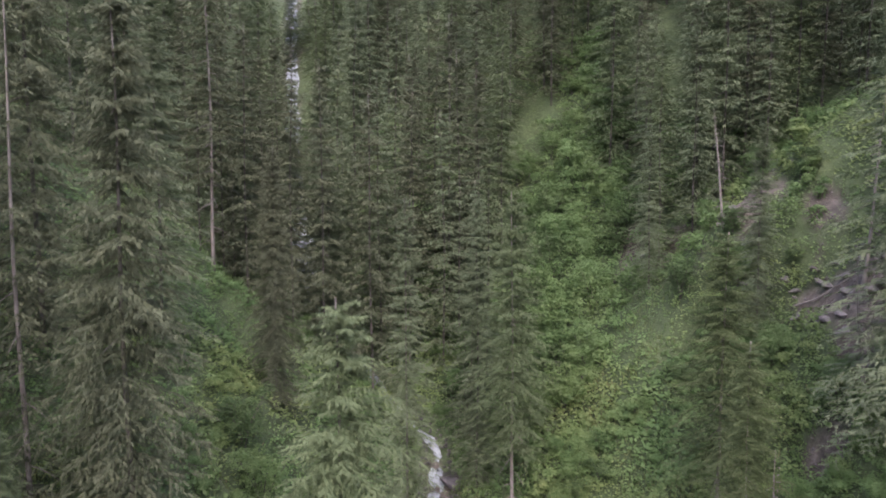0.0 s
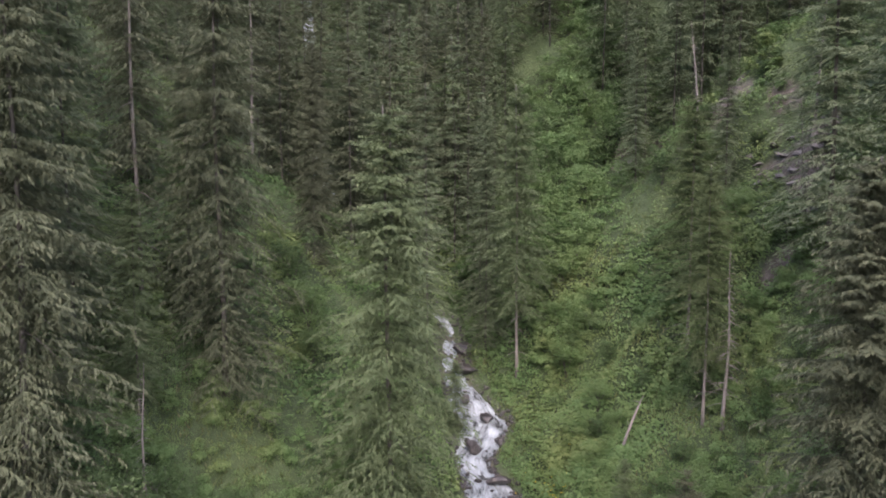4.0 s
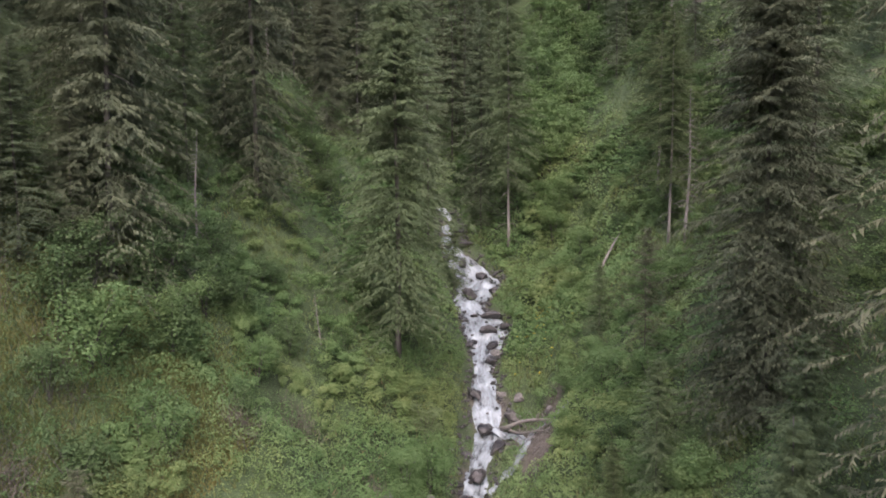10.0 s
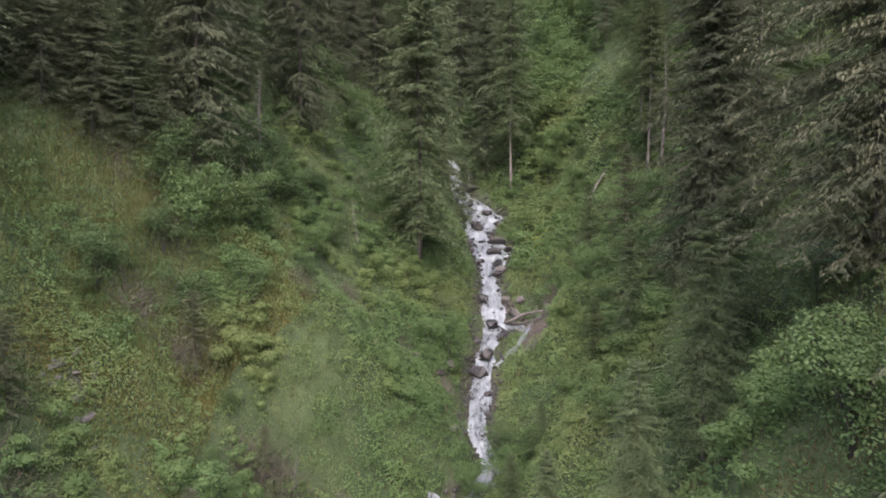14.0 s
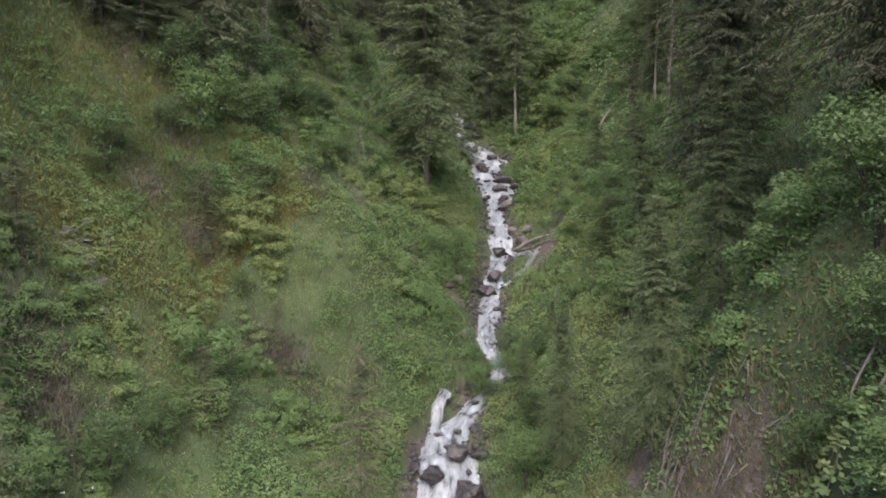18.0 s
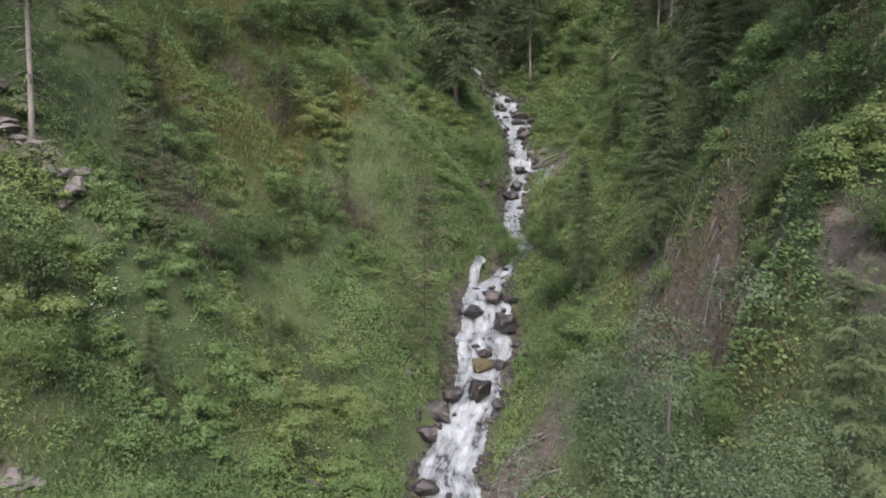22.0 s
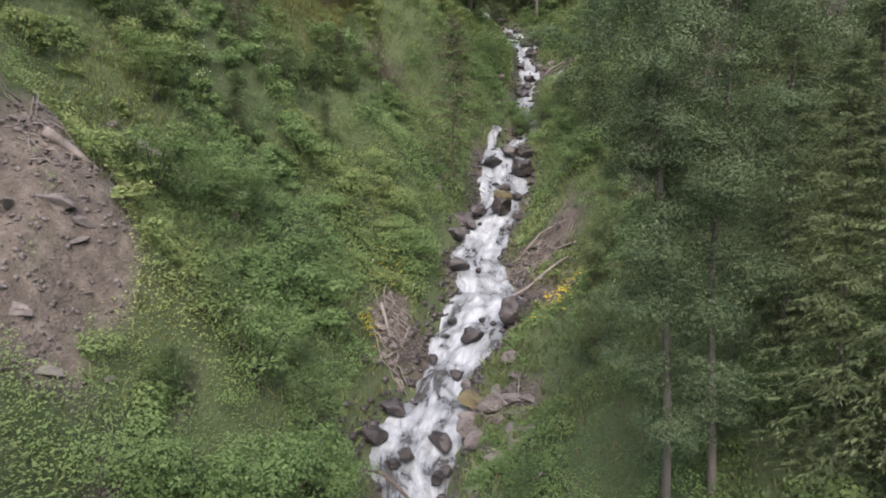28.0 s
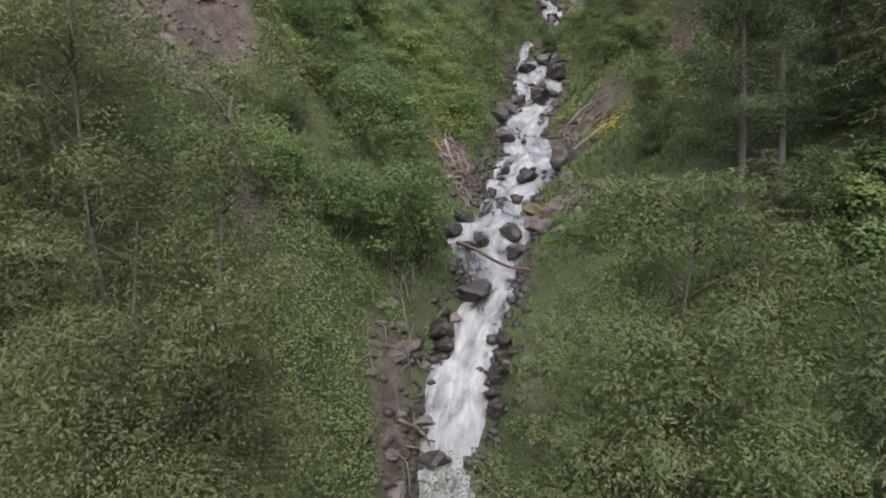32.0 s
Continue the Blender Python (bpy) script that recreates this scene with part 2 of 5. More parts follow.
def leaf_material(name, dark, mid, light, through_light=0.3, patch=0.25, gloss=0.65, each=0.2, plant=0.3, clumps=0.9, shoots_and_light=0.0, warm=0.0):
    """Foliage: each leaf its own tone, each plant its own, and slow patches over the land."""
    m, nodes, links, bsdf = material(name)
    geo = nodes.new("ShaderNodeNewGeometry")
    info = nodes.new("ShaderNodeObjectInfo")
    slow = noise_node(nodes, links, patch, 3, 0.6, geo.outputs["Position"])
    clump = noise_node(nodes, links, clumps, 2, 0.5, geo.outputs["Position"])
    n = nodes.new("ShaderNodeMath"); n.operation = "MULTIPLY_ADD"; n.inputs[1].default_value = 0.8
    shift = nodes.new("ShaderNodeMath"); shift.operation = "SUBTRACT"; shift.inputs[1].default_value = 0.4
    links.new(clump.outputs["Fac"], n.inputs[0]); links.new(slow.outputs["Fac"], shift.inputs[0]); links.new(shift.outputs[0], n.inputs[2])
    a = nodes.new("ShaderNodeMath"); a.operation = "MULTIPLY_ADD"
    links.new(geo.outputs["Random Per Island"], a.inputs[0]); a.inputs[1].default_value = each
    b = nodes.new("ShaderNodeMath"); b.operation = "MULTIPLY_ADD"
    links.new(info.outputs["Random"], b.inputs[0]); b.inputs[1].default_value = plant
    c = nodes.new("ShaderNodeMath"); c.operation = "MULTIPLY_ADD"
    links.new(n.outputs[0], c.inputs[0]); c.inputs[1].default_value = 0.9; c.inputs[2].default_value = -0.32 + (0.72 - each - plant) * 0.5
    links.new(c.outputs[0], b.inputs[2]); links.new(b.outputs[0], a.inputs[2])
    r = ramp_node(nodes, [(0.0, dark), (0.45, mid), (1.0, light)])
    tone = a
    # lightens spruce shoots; on leaves and herbs it paints in light and shade
    if shoots_and_light:
        at = nodes.new("ShaderNodeAttribute"); at.attribute_name = "shoot_and_light"
        tone = nodes.new("ShaderNodeMath"); tone.operation = "MULTIPLY_ADD"; tone.inputs[1].default_value = shoots_and_light
        low = nodes.new("ShaderNodeMath"); low.operation = "SUBTRACT"; low.inputs[1].default_value = shoots_and_light * 0.5
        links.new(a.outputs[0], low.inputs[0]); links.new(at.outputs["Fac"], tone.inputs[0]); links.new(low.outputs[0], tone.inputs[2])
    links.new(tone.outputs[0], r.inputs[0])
    hue = nodes.new("ShaderNodeMixRGB"); hue.blend_type = "MULTIPLY"; hue.inputs[2].default_value = (1.42, 1.0, 0.9, 1)
    drift = noise_node(nodes, links, 0.16, 3, 0.6, geo.outputs["Position"])
    span = nodes.new("ShaderNodeMapRange"); span.inputs[1].default_value, span.inputs[2].default_value, span.inputs[4].default_value = 0.42, 0.66, warm
    links.new(drift.outputs["Fac"], span.inputs[0]); links.new(span.outputs[0], hue.inputs[0]); links.new(r.outputs[0], hue.inputs[1])
    r = hue
    links.new(r.outputs[0], bsdf.inputs["Base Color"])
    bsdf.inputs["Roughness"].default_value = gloss
    bsdf.inputs["Specular IOR Level"].default_value = 0.15
    tr = nodes.new("ShaderNodeBsdfTranslucent")
    links.new(r.outputs[0], tr.inputs[0])
    mix = nodes.new("ShaderNodeMixShader")
    mix.inputs[0].default_value = through_light
    links.new(bsdf.outputs[0], mix.inputs[1]); links.new(tr.outputs[0], mix.inputs[2])
    links.new(mix.outputs[0], nodes["Material Output"].inputs[0])
    return m


def rough_material(name, stops, scale, bump=0.4, fine=30, roughness=0.85, stretch=(1, 1, 1)):
    """Stone, soil, bark: tones at two scales and relief, in object space."""
    m, nodes, links, bsdf = material(name)
    co = nodes.new("ShaderNodeTexCoord")
    mp = nodes.new("ShaderNodeMapping")
    mp.inputs["Scale"].default_value = stretch
    links.new(co.outputs["Object"], mp.inputs[0])
    big, small = noise_node(nodes, links, scale, 6, 0.65, mp.outputs[0]), noise_node(nodes, links, fine, 5, 0.7, mp.outputs[0])
    info = nodes.new("ShaderNodeObjectInfo")
    add = nodes.new("ShaderNodeMath"); add.operation = "MULTIPLY_ADD"
    links.new(small.outputs["Fac"], add.inputs[0]); add.inputs[1].default_value = 0.5; add.inputs[2].default_value = -0.25
    tot = nodes.new("ShaderNodeMath"); tot.operation = "ADD"
    links.new(big.outputs["Fac"], tot.inputs[0]); links.new(add.outputs[0], tot.inputs[1])
    own = nodes.new("ShaderNodeMath"); own.operation = "MULTIPLY_ADD"
    links.new(info.outputs["Random"], own.inputs[0]); own.inputs[1].default_value = 0.25
    links.new(tot.outputs[0], own.inputs[2])
    off = nodes.new("ShaderNodeMath"); off.operation = "SUBTRACT"; off.inputs[1].default_value = 0.22
    links.new(own.outputs[0], off.inputs[0])
    r = ramp_node(nodes, stops)
    links.new(off.outputs[0], r.inputs[0])
    links.new(r.outputs[0], bsdf.inputs["Base Color"])
    bp = nodes.new("ShaderNodeBump"); bp.inputs["Strength"].default_value = bump; bp.inputs["Distance"].default_value = 0.08
    links.new(tot.outputs[0], bp.inputs["Height"]); links.new(bp.outputs[0], bsdf.inputs["Normal"])
    bsdf.inputs["Roughness"].default_value = roughness
    return m


SPRUCE = leaf_material("spruce_needles", (0.068, 0.088, 0.05), (0.128, 0.162, 0.092), (0.17, 0.206, 0.122), 0.28, 0.12, each=0.16, plant=0.4, shoots_and_light=0.24)
SPRUCE_PALE = leaf_material("pale_spruce_needles", (0.056, 0.076, 0.038), (0.102, 0.136, 0.067), (0.138, 0.176, 0.09), 0.28, 0.12, each=0.16, plant=0.15, shoots_and_light=0.24)
SPRUCE_BROWN = leaf_material("brownish_spruce_needles", (0.055, 0.066, 0.039), (0.096, 0.111, 0.065), (0.126, 0.142, 0.085), 0.28, 0.12, each=0.16, plant=0.35, shoots_and_light=0.22)
SPRUCE_DARK = leaf_material("dark_spruce_needles", (0.048, 0.057, 0.034), (0.084, 0.096, 0.057), (0.112, 0.126, 0.076), 0.25, 0.12, each=0.16, plant=0.2, shoots_and_light=0.2)
SPRUCE_OLIVE = leaf_material("olive_spruce_needles", (0.064, 0.07, 0.043), (0.11, 0.117, 0.071), (0.14, 0.147, 0.09), 0.25, 0.12, each=0.16, plant=0.35, shoots_and_light=0.3)
LARCH = leaf_material("soft_larch_needles", (0.052, 0.073, 0.031), (0.093, 0.122, 0.054), (0.145, 0.172, 0.085), 0.35, 0.3, each=0.14, shoots_and_light=0.5)
ALDER = leaf_material("alder_leaves", (0.051, 0.09, 0.036), (0.106, 0.18, 0.067), (0.162, 0.243, 0.102), 0.42, 0.2, shoots_and_light=0.38, warm=0.22)
SHADE_LEAVES = leaf_material("dark_bush_leaves", (0.038, 0.064, 0.028), (0.078, 0.127, 0.051), (0.122, 0.178, 0.079), 0.4, 0.2, shoots_and_light=0.4, warm=0.15)
ASPEN = leaf_material("aspen_leaves", (0.03, 0.05, 0.025), (0.08, 0.122, 0.063), (0.15, 0.2, 0.114), 0.4, 0.5, each=0.2, shoots_and_light=0.72)
WILLOW = leaf_material("willow_leaves", (0.055, 0.083, 0.034), (0.11, 0.152, 0.066), (0.182, 0.228, 0.112), 0.4, 0.4, each=0.14, shoots_and_light=0.45)
HERB = leaf_material("herb_leaves", (0.06, 0.1, 0.041), (0.12, 0.2, 0.077), (0.186, 0.268, 0.111), 0.42, 0.16, shoots_and_light=0.5, warm=0.45)
GRASS = leaf_material("grass_blades", (0.07, 0.1, 0.042), (0.125, 0.175, 0.075), (0.21, 0.25, 0.125), 0.42, 0.14, warm=0.6)
DRYGRASS = leaf_material("dry_grass", (0.11, 0.095, 0.05), (0.19, 0.16, 0.09), (0.28, 0.24, 0.14), 0.3, 0.2)
MEADOW = leaf_material("meadow_blades", (0.085, 0.098, 0.034), (0.15, 0.168, 0.064), (0.225, 0.23, 0.1), 0.42, 0.2, warm=0.5)
YELLOW = leaf_material("yellow_flower_heads", (0.25, 0.2, 0.02), (0.42, 0.34, 0.03), (0.55, 0.46, 0.06), 0.2, 0.8)
WHITE = leaf_material("white_flower_umbels", (0.4, 0.42, 0.36), (0.55, 0.57, 0.5), (0.7, 0.7, 0.66), 0.2, 0.8)
BARK = rough_material("spruce_bark", [(0.2, (0.045, 0.041, 0.034)), (0.55, (0.095, 0.088, 0.077)), (0.9, (0.175, 0.165, 0.15))], 1.5, 0.6, 14, 0.9, (1, 1, 0.3))
PALE_BARK = rough_material("pale_bark", [(0.2, (0.11, 0.098, 0.086)), (0.55, (0.215, 0.198, 0.178)), (0.9, (0.34, 0.32, 0.295))], 1.2, 0.5, 14, 0.85, (1, 1, 0.25))
ASPEN_BARK = rough_material("grey_aspen_bark", [(0.2, (0.035, 0.035, 0.03)), (0.55, (0.07, 0.069, 0.06)), (0.9, (0.125, 0.122, 0.108))], 1.2, 0.5, 14, 0.85, (1, 1, 0.25))
DEADWOOD = rough_material("bleached_dead_wood", [(0.2, (0.1, 0.09, 0.079)), (0.55, (0.2, 0.184, 0.165)), (0.9, (0.34, 0.322, 0.298))], 2.0, 0.5, 22, 0.85, (1, 1, 0.2))
BRUSHWOOD = rough_material("dry_brown_twigs", [(0.2, (0.07, 0.062, 0.047)), (0.55, (0.13, 0.116, 0.09)), (0.9, (0.2, 0.18, 0.145))], 2.0, 0.4, 20, 0.9)
WETWOOD = rough_material("dark_wet_wood", [(0.2, (0.035, 0.028, 0.022)), (0.6, (0.09, 0.07, 0.055)), (0.95, (0.17, 0.14, 0.11))], 2.0, 0.5, 22, 0.5, (1, 1, 0.2))
STONE = rough_material("dark_wet_stone", [(0.2, (0.018, 0.017, 0.017)), (0.55, (0.05, 0.046, 0.045)), (0.95, (0.13, 0.12, 0.115))], 1.6, 0.7, 12, 0.4)
DRYSTONE = rough_material("grey_brown_stone", [(0.2, (0.075, 0.068, 0.063)), (0.55, (0.155, 0.145, 0.136)), (0.95, (0.29, 0.277, 0.262))], 1.6, 0.7, 12, 0.85)
MOSSY = rough_material("mossy_stone", [(0.2, (0.05, 0.045, 0.03)), (0.5, (0.12, 0.105, 0.05)), (0.9, (0.17, 0.17, 0.05))], 1.6, 0.7, 12, 0.8)


def ground_material():
    m, nodes, links, bsdf = material("forest_ground")
    geo = nodes.new("ShaderNodeNewGeometry")
    at = nodes.new("ShaderNodeAttribute"); at.attribute_name = "bare"
    big, mid, fine = (noise_node(nodes, links, s, 6, 0.65, geo.outputs["Position"]) for s in (0.3, 2.2, 14))
    soil = ramp_node(nodes, [(0.25, (0.034, 0.029, 0.023)), (0.5, (0.08, 0.07, 0.057)), (0.75, (0.156, 0.141, 0.12))])
    add = nodes.new("ShaderNodeMath"); add.operation = "ADD"
    half = nodes.new("ShaderNodeMath"); half.operation = "MULTIPLY_ADD"; half.inputs[1].default_value = 0.6; half.inputs[2].default_value = -0.3
    links.new(fine.outputs["Fac"], half.inputs[0]); links.new(mid.outputs["Fac"], add.inputs[0]); links.new(half.outputs[0], add.inputs[1])
    links.new(add.outputs[0], soil.inputs[0])
    moss = ramp_node(nodes, [(0.25, (0.026, 0.038, 0.016)), (0.5, (0.05, 0.076, 0.029)), (0.75, (0.084, 0.112, 0.046))])
    add2 = nodes.new("ShaderNodeMath"); add2.operation = "ADD"
    links.new(big.outputs["Fac"], add2.inputs[0]); links.new(half.outputs[0], add2.inputs[1])
    links.new(add2.outputs[0], moss.inputs[0])
    mix = nodes.new("ShaderNodeMixRGB")
    links.new(at.outputs["Fac"], mix.inputs[0]); links.new(moss.outputs[0], mix.inputs[1]); links.new(soil.outputs[0], mix.inputs[2])
    links.new(mix.outputs[0], bsdf.inputs["Base Color"])
    bp = nodes.new("ShaderNodeBump"); bp.inputs["Strength"].default_value = 0.8; bp.inputs["Distance"].default_value = 0.15
    links.new(add.outputs[0], bp.inputs["Height"]); links.new(bp.outputs[0], bsdf.inputs["Normal"])
    bsdf.inputs["Roughness"].default_value = 0.95
    return m


def water_material():
    """White water: foam drawn out along the flow, dark clear water between."""
    m, nodes, links, bsdf = material("white_water")
    co = nodes.new("ShaderNodeTexCoord")
    mp = nodes.new("ShaderNodeMapping"); mp.inputs["Scale"].default_value = (2.3, 0.75, 1)
    links.new(co.outputs["UV"], mp.inputs[0])
    a, b = noise_node(nodes, links, 1.3, 7, 0.68, mp.outputs[0]), noise_node(nodes, links, 5.0, 4, 0.6, mp.outputs[0])
    a.inputs["Distortion"].default_value = 0.6
    t0 = nodes.new("ShaderNodeMath"); t0.operation = "MULTIPLY_ADD"; t0.inputs[1].default_value = 0.25
    links.new(b.outputs["Fac"], t0.inputs[0]); links.new(a.outputs["Fac"], t0.inputs[2])
    wide = noise_node(nodes, links, 0.5, 2, 0.5, mp.outputs[0])
    w = nodes.new("ShaderNodeMath"); w.operation = "MULTIPLY_ADD"; w.inputs[1].default_value = 0.7
    lower = nodes.new("ShaderNodeMath"); lower.operation = "SUBTRACT"; lower.inputs[1].default_value = 0.35
    links.new(t0.outputs[0], lower.inputs[0]); links.new(wide.outputs["Fac"], w.inputs[0]); links.new(lower.outputs[0], w.inputs[2])
    t0 = w
    steep = nodes.new("ShaderNodeAttribute"); steep.attribute_name = "fall"
    t = nodes.new("ShaderNodeMath"); t.operation = "MULTIPLY_ADD"; t.inputs[1].default_value = 0.13
    links.new(steep.outputs["Fac"], t.inputs[0]); links.new(t0.outputs[0], t.inputs[2])
    foam = ramp_node(nodes, [(0.5, (0.05, 0.052, 0.05)), (0.6, (0.12, 0.136, 0.143)), (0.72, (0.215, 0.246, 0.262)), (0.92, (0.34, 0.38, 0.4))])
    links.new(t.outputs[0], foam.inputs[0]); links.new(foam.outputs[0], bsdf.inputs["Base Color"])
    ro = ramp_node(nodes, [(0.5, (0.12, 0.12, 0.12)), (0.75, (0.75, 0.75, 0.75))])
    links.new(t.outputs[0], ro.inputs[0]); links.new(ro.outputs[0], bsdf.inputs["Roughness"])
    bp = nodes.new("ShaderNodeBump"); bp.inputs["Strength"].default_value = 0.35; bp.inputs["Distance"].default_value = 0.1
    links.new(t.outputs[0], bp.inputs["Height"]); links.new(bp.outputs[0], bsdf.inputs["Normal"])
    bsdf.inputs["Subsurface Weight"].default_value = 0.0
    return m


GROUND, WATER = ground_material(), water_material()


# ---------------------------------------------------------------- ground and water
def spaced(lo, hi, fine_lo, fine_hi, step):
    """Coordinates that lie close together between the fine limits and widen outside them."""
    mid = list(np.arange(fine_lo, fine_hi + 1e-6, step))
    up, s = [fine_hi], step
    while up[-1] < hi:
        s *= 1.16
        up.append(up[-1] + s)
    down, s = [fine_lo], step
    while down[-1] > lo:
        s *= 1.16
        down.append(down[-1] - s)
    return np.array(down[:0:-1] + mid + up[1:])


gx, gy = spaced(-420, 420, -30, 32, 0.38), spaced(-420, 420, -46, 74, 0.42)
GX, GY = np.meshgrid(gx, gy)
GZ = ground(GX, GY)
nx, ny = len(gx), len(gy)
cell = (np.arange(ny - 1)[:, None] * nx + np.arange(nx - 1)[None, :]).ravel()
ground_me = smooth(mesh_of("ground", np.stack([GX, GY, GZ], -1).reshape(-1, 3), np.stack([cell, cell + 1, cell + nx + 1, cell + nx], 1)))
bare_values = ground_me.attributes.new("bare", "FLOAT", "POINT")
bare_values.data.foreach_set("value", bare(GX, GY).ravel().astype(np.float32))
tagged(part("ground", ground_me, GROUND), "steep mossy ravine slopes with patches of bare brown soil", "ground", kind="structure")


def surface(x, y):
    """The height of the ground sheet as it is built."""
    x, y = np.asarray(x, float), np.asarray(y, float)
    i = np.clip(np.searchsorted(gx, x) - 1, 0, nx - 2)
    j = np.clip(np.searchsorted(gy, y) - 1, 0, ny - 2)
    u, v = (x - gx[i]) / (gx[i + 1] - gx[i]), (y - gy[j]) / (gy[j + 1] - gy[j])
    return (GZ[j, i] * (1 - u) + GZ[j, i + 1] * u) * (1 - v) + (GZ[j + 1, i] * (1 - u) + GZ[j + 1, i + 1] * u) * v


def ground_at(x, y):
    return float(surface(np.array([x]), np.array([y]))[0])


def water_strip(name, y0, y1, x_of, z_of, w_of, label, columns=22, seed=60):
    ys = np.arange(y0, y1, 0.11)
    us = np.linspace(-1, 1, columns)
    U, Y = np.meshgrid(us, ys)
    W = (w_of(Y) * 0.5 + 0.12) * (1 + 0.4 * fbm(np.sign(U) * 9, Y, 0.9, seed + 8, 3))
    X = x_of(Y) + U * W
    chop = 0.36 * fbm(X, Y * 0.7, 0.8, seed, 3) + 0.12 * fbm(X, Y, 0.3, seed + 5, 2)
    Z = z_of(Y) + chop * (1 - 0.5 * np.abs(U)) - 0.22 * np.abs(U) ** 3
    n, k = len(ys), columns
    c = (np.arange(n - 1)[:, None] * k + np.arange(k - 1)[None, :]).ravel()
    slant = np.concatenate([[0], np.cumsum(np.hypot(np.diff(ys), np.diff(z_of(ys))))])
    uv = np.stack([U * W, np.repeat(slant[:, None], k, 1)], -1).reshape(-1, 2)
    me = smooth(mesh_of(name, np.stack([X, Y, Z], -1).reshape(-1, 3), np.stack([c, c + 1, c + k + 1, c + k], 1), uv))
    steep = np.gradient(Z, ys, axis=0)
    me.attributes.new("fall", "FLOAT", "POINT").data.foreach_set("value", np.clip((steep - 0.1) / 0.9, 0, 1).ravel().astype(np.float32))
    return tagged(part(name, me, WATER), label, "stream", kind="structure")


water_strip("water", -60, 135, stream_x, lambda y: stream_z(y) - 0.02, stream_w, "white foaming mountain stream tumbling down a rocky bed")


def side_arm(points, width, label, seed):
    """A thin run of white water along a bent line over the ground."""
    points = np.array(points, float)
    reach = np.concatenate([[0], np.cumsum(np.hypot(*np.diff(points, axis=0).T))])
    along_it = np.arange(0, reach[-1], 0.12)
    x, y = (np.interp(along_it, reach, points[:, k]) + 0.12 * value_noise(along_it / 0.7, along_it * 0 + k, seed) for k in (0, 1))
    across = unit(np.stack([-np.gradient(y), np.gradient(x)], 1))
    us = np.linspace(-1, 1, 9)
    half = 0.5 * width * (1 + 0.8 * value_noise(along_it / 0.8, along_it * 0 + 5, seed))
    U, W = np.meshgrid(us, half)
    X, Y = x[:, None] + across[:, :1] * U * W, y[:, None] + across[:, 1:] * U * W
    Z = np.maximum(surface(x, y), np.interp(y, YG, ZS))[:, None] + 0.12 + 0.2 * fbm(X, Y, 0.5, seed, 3) - 0.25 * np.abs(U) ** 3
    n, k = len(x), 9
    c = (np.arange(n - 1)[:, None] * k + np.arange(k - 1)[None, :]).ravel()
    uv = np.stack([U * W, np.repeat(along_it[:, None], k, 1)], -1).reshape(-1, 2)
    me = smooth(mesh_of("water", np.stack([X, Y, Z], -1).reshape(-1, 3), np.stack([c, c + 1, c + k + 1, c + k], 1), uv))
    me.attributes.new("fall", "FLOAT", "POINT").data.foreach_set("value", np.full(n * k, 0.6, np.float32))
    return tagged(part("water", me, WATER), label, "stream", kind="structure")


def unit(v):
    return v / np.maximum(np.linalg.norm(v, axis=-1, keepdims=True), 1e-9)


side_arm([(2.0, 29.3), (2.9, 28.6), (3.7, 27.9), (4.4, 27.4), (5.4, 27.0), (6.5, 27.1)], 0.75, "thin side arm of white water below a gravel bar", 80)
side_arm([(4.4, 27.3), (3.9, 26.4), (3.0, 25.5), (2.0, 24.6), (1.2, 23.8)], 0.6, "thin side arm of white water running back to the stream", 84)
side_arm([(5.1, 28.9), (5.7, 28.2), (6.4, 27.2)], 0.4, "trickle of white water over the gravel bar", 88)
side_arm([(-3.15, 11.9), (-3.4, 11.2), (-3.6, 10.2), (-3.3, 8.8)], 0.9, "narrow white fall between boulders", 92)

# ---------------------------------------------------------------- plants: how each kind is made
def blades(base, way, side, length, width, swell=0.45):
    """Pointed blades, four corners each: foot, two flanks, tip."""
    length, width = np.asarray(length)[:, None], np.asarray(width)[:, None]
    mid = base + way * length * swell
    v = np.stack([base, mid + side * width * 0.5, base + way * length, mid - side * width * 0.5], 1).reshape(-1, 3)
    return v, np.arange(len(v)).reshape(-1, 4)


def tube(points, radii, sides=7, wobble=0.0, rng=None):
    """A closed tapered tube along points."""
    points = np.asarray(points, float)
    d = unit(np.gradient(points, axis=0))
    ref = np.where(np.abs(d[:, 2:3]) > 0.9, np.array([[1.0, 0, 0]]), np.array([[0, 0, 1.0]]))
    a = unit(np.cross(d, ref))
    b = np.cross(d, a)
    ang = np.linspace(0, 2 * np.pi, sides, endpoint=False)
    r = np.asarray(radii, float)[:, None] * np.ones((1, sides))
    if wobble and rng is not None:
        r = r * (1 + wobble * (rng.random(r.shape) - 0.5))
    ring = points[:, None] + r[..., None] * (np.cos(ang)[None, :, None] * a[:, None] + np.sin(ang)[None, :, None] * b[:, None])
    v = ring.reshape(-1, 3)
    n = len(points)
    i, j = np.meshgrid(np.arange(n - 1), np.arange(sides), indexing="ij")
    j2 = (j + 1) % sides
    f = np.stack([i * sides + j, i * sides + j2, (i + 1) * sides + j2, (i + 1) * sides + j], -1).reshape(-1, 4)
    v = np.concatenate([v, points[:1], points[-1:]])
    k = np.arange(sides)
    k2 = (k + 1) % sides
    f0 = np.stack([k2, k, np.full(sides, n * sides), np.full(sides, n * sides)], 1)
    f1 = np.stack([(n - 1) * sides + k, (n - 1) * sides + k2, np.full(sides, n * sides + 1), np.full(sides, n * sides + 1)], 1)
    return v, f, np.concatenate([f0, f1])[:, :3]


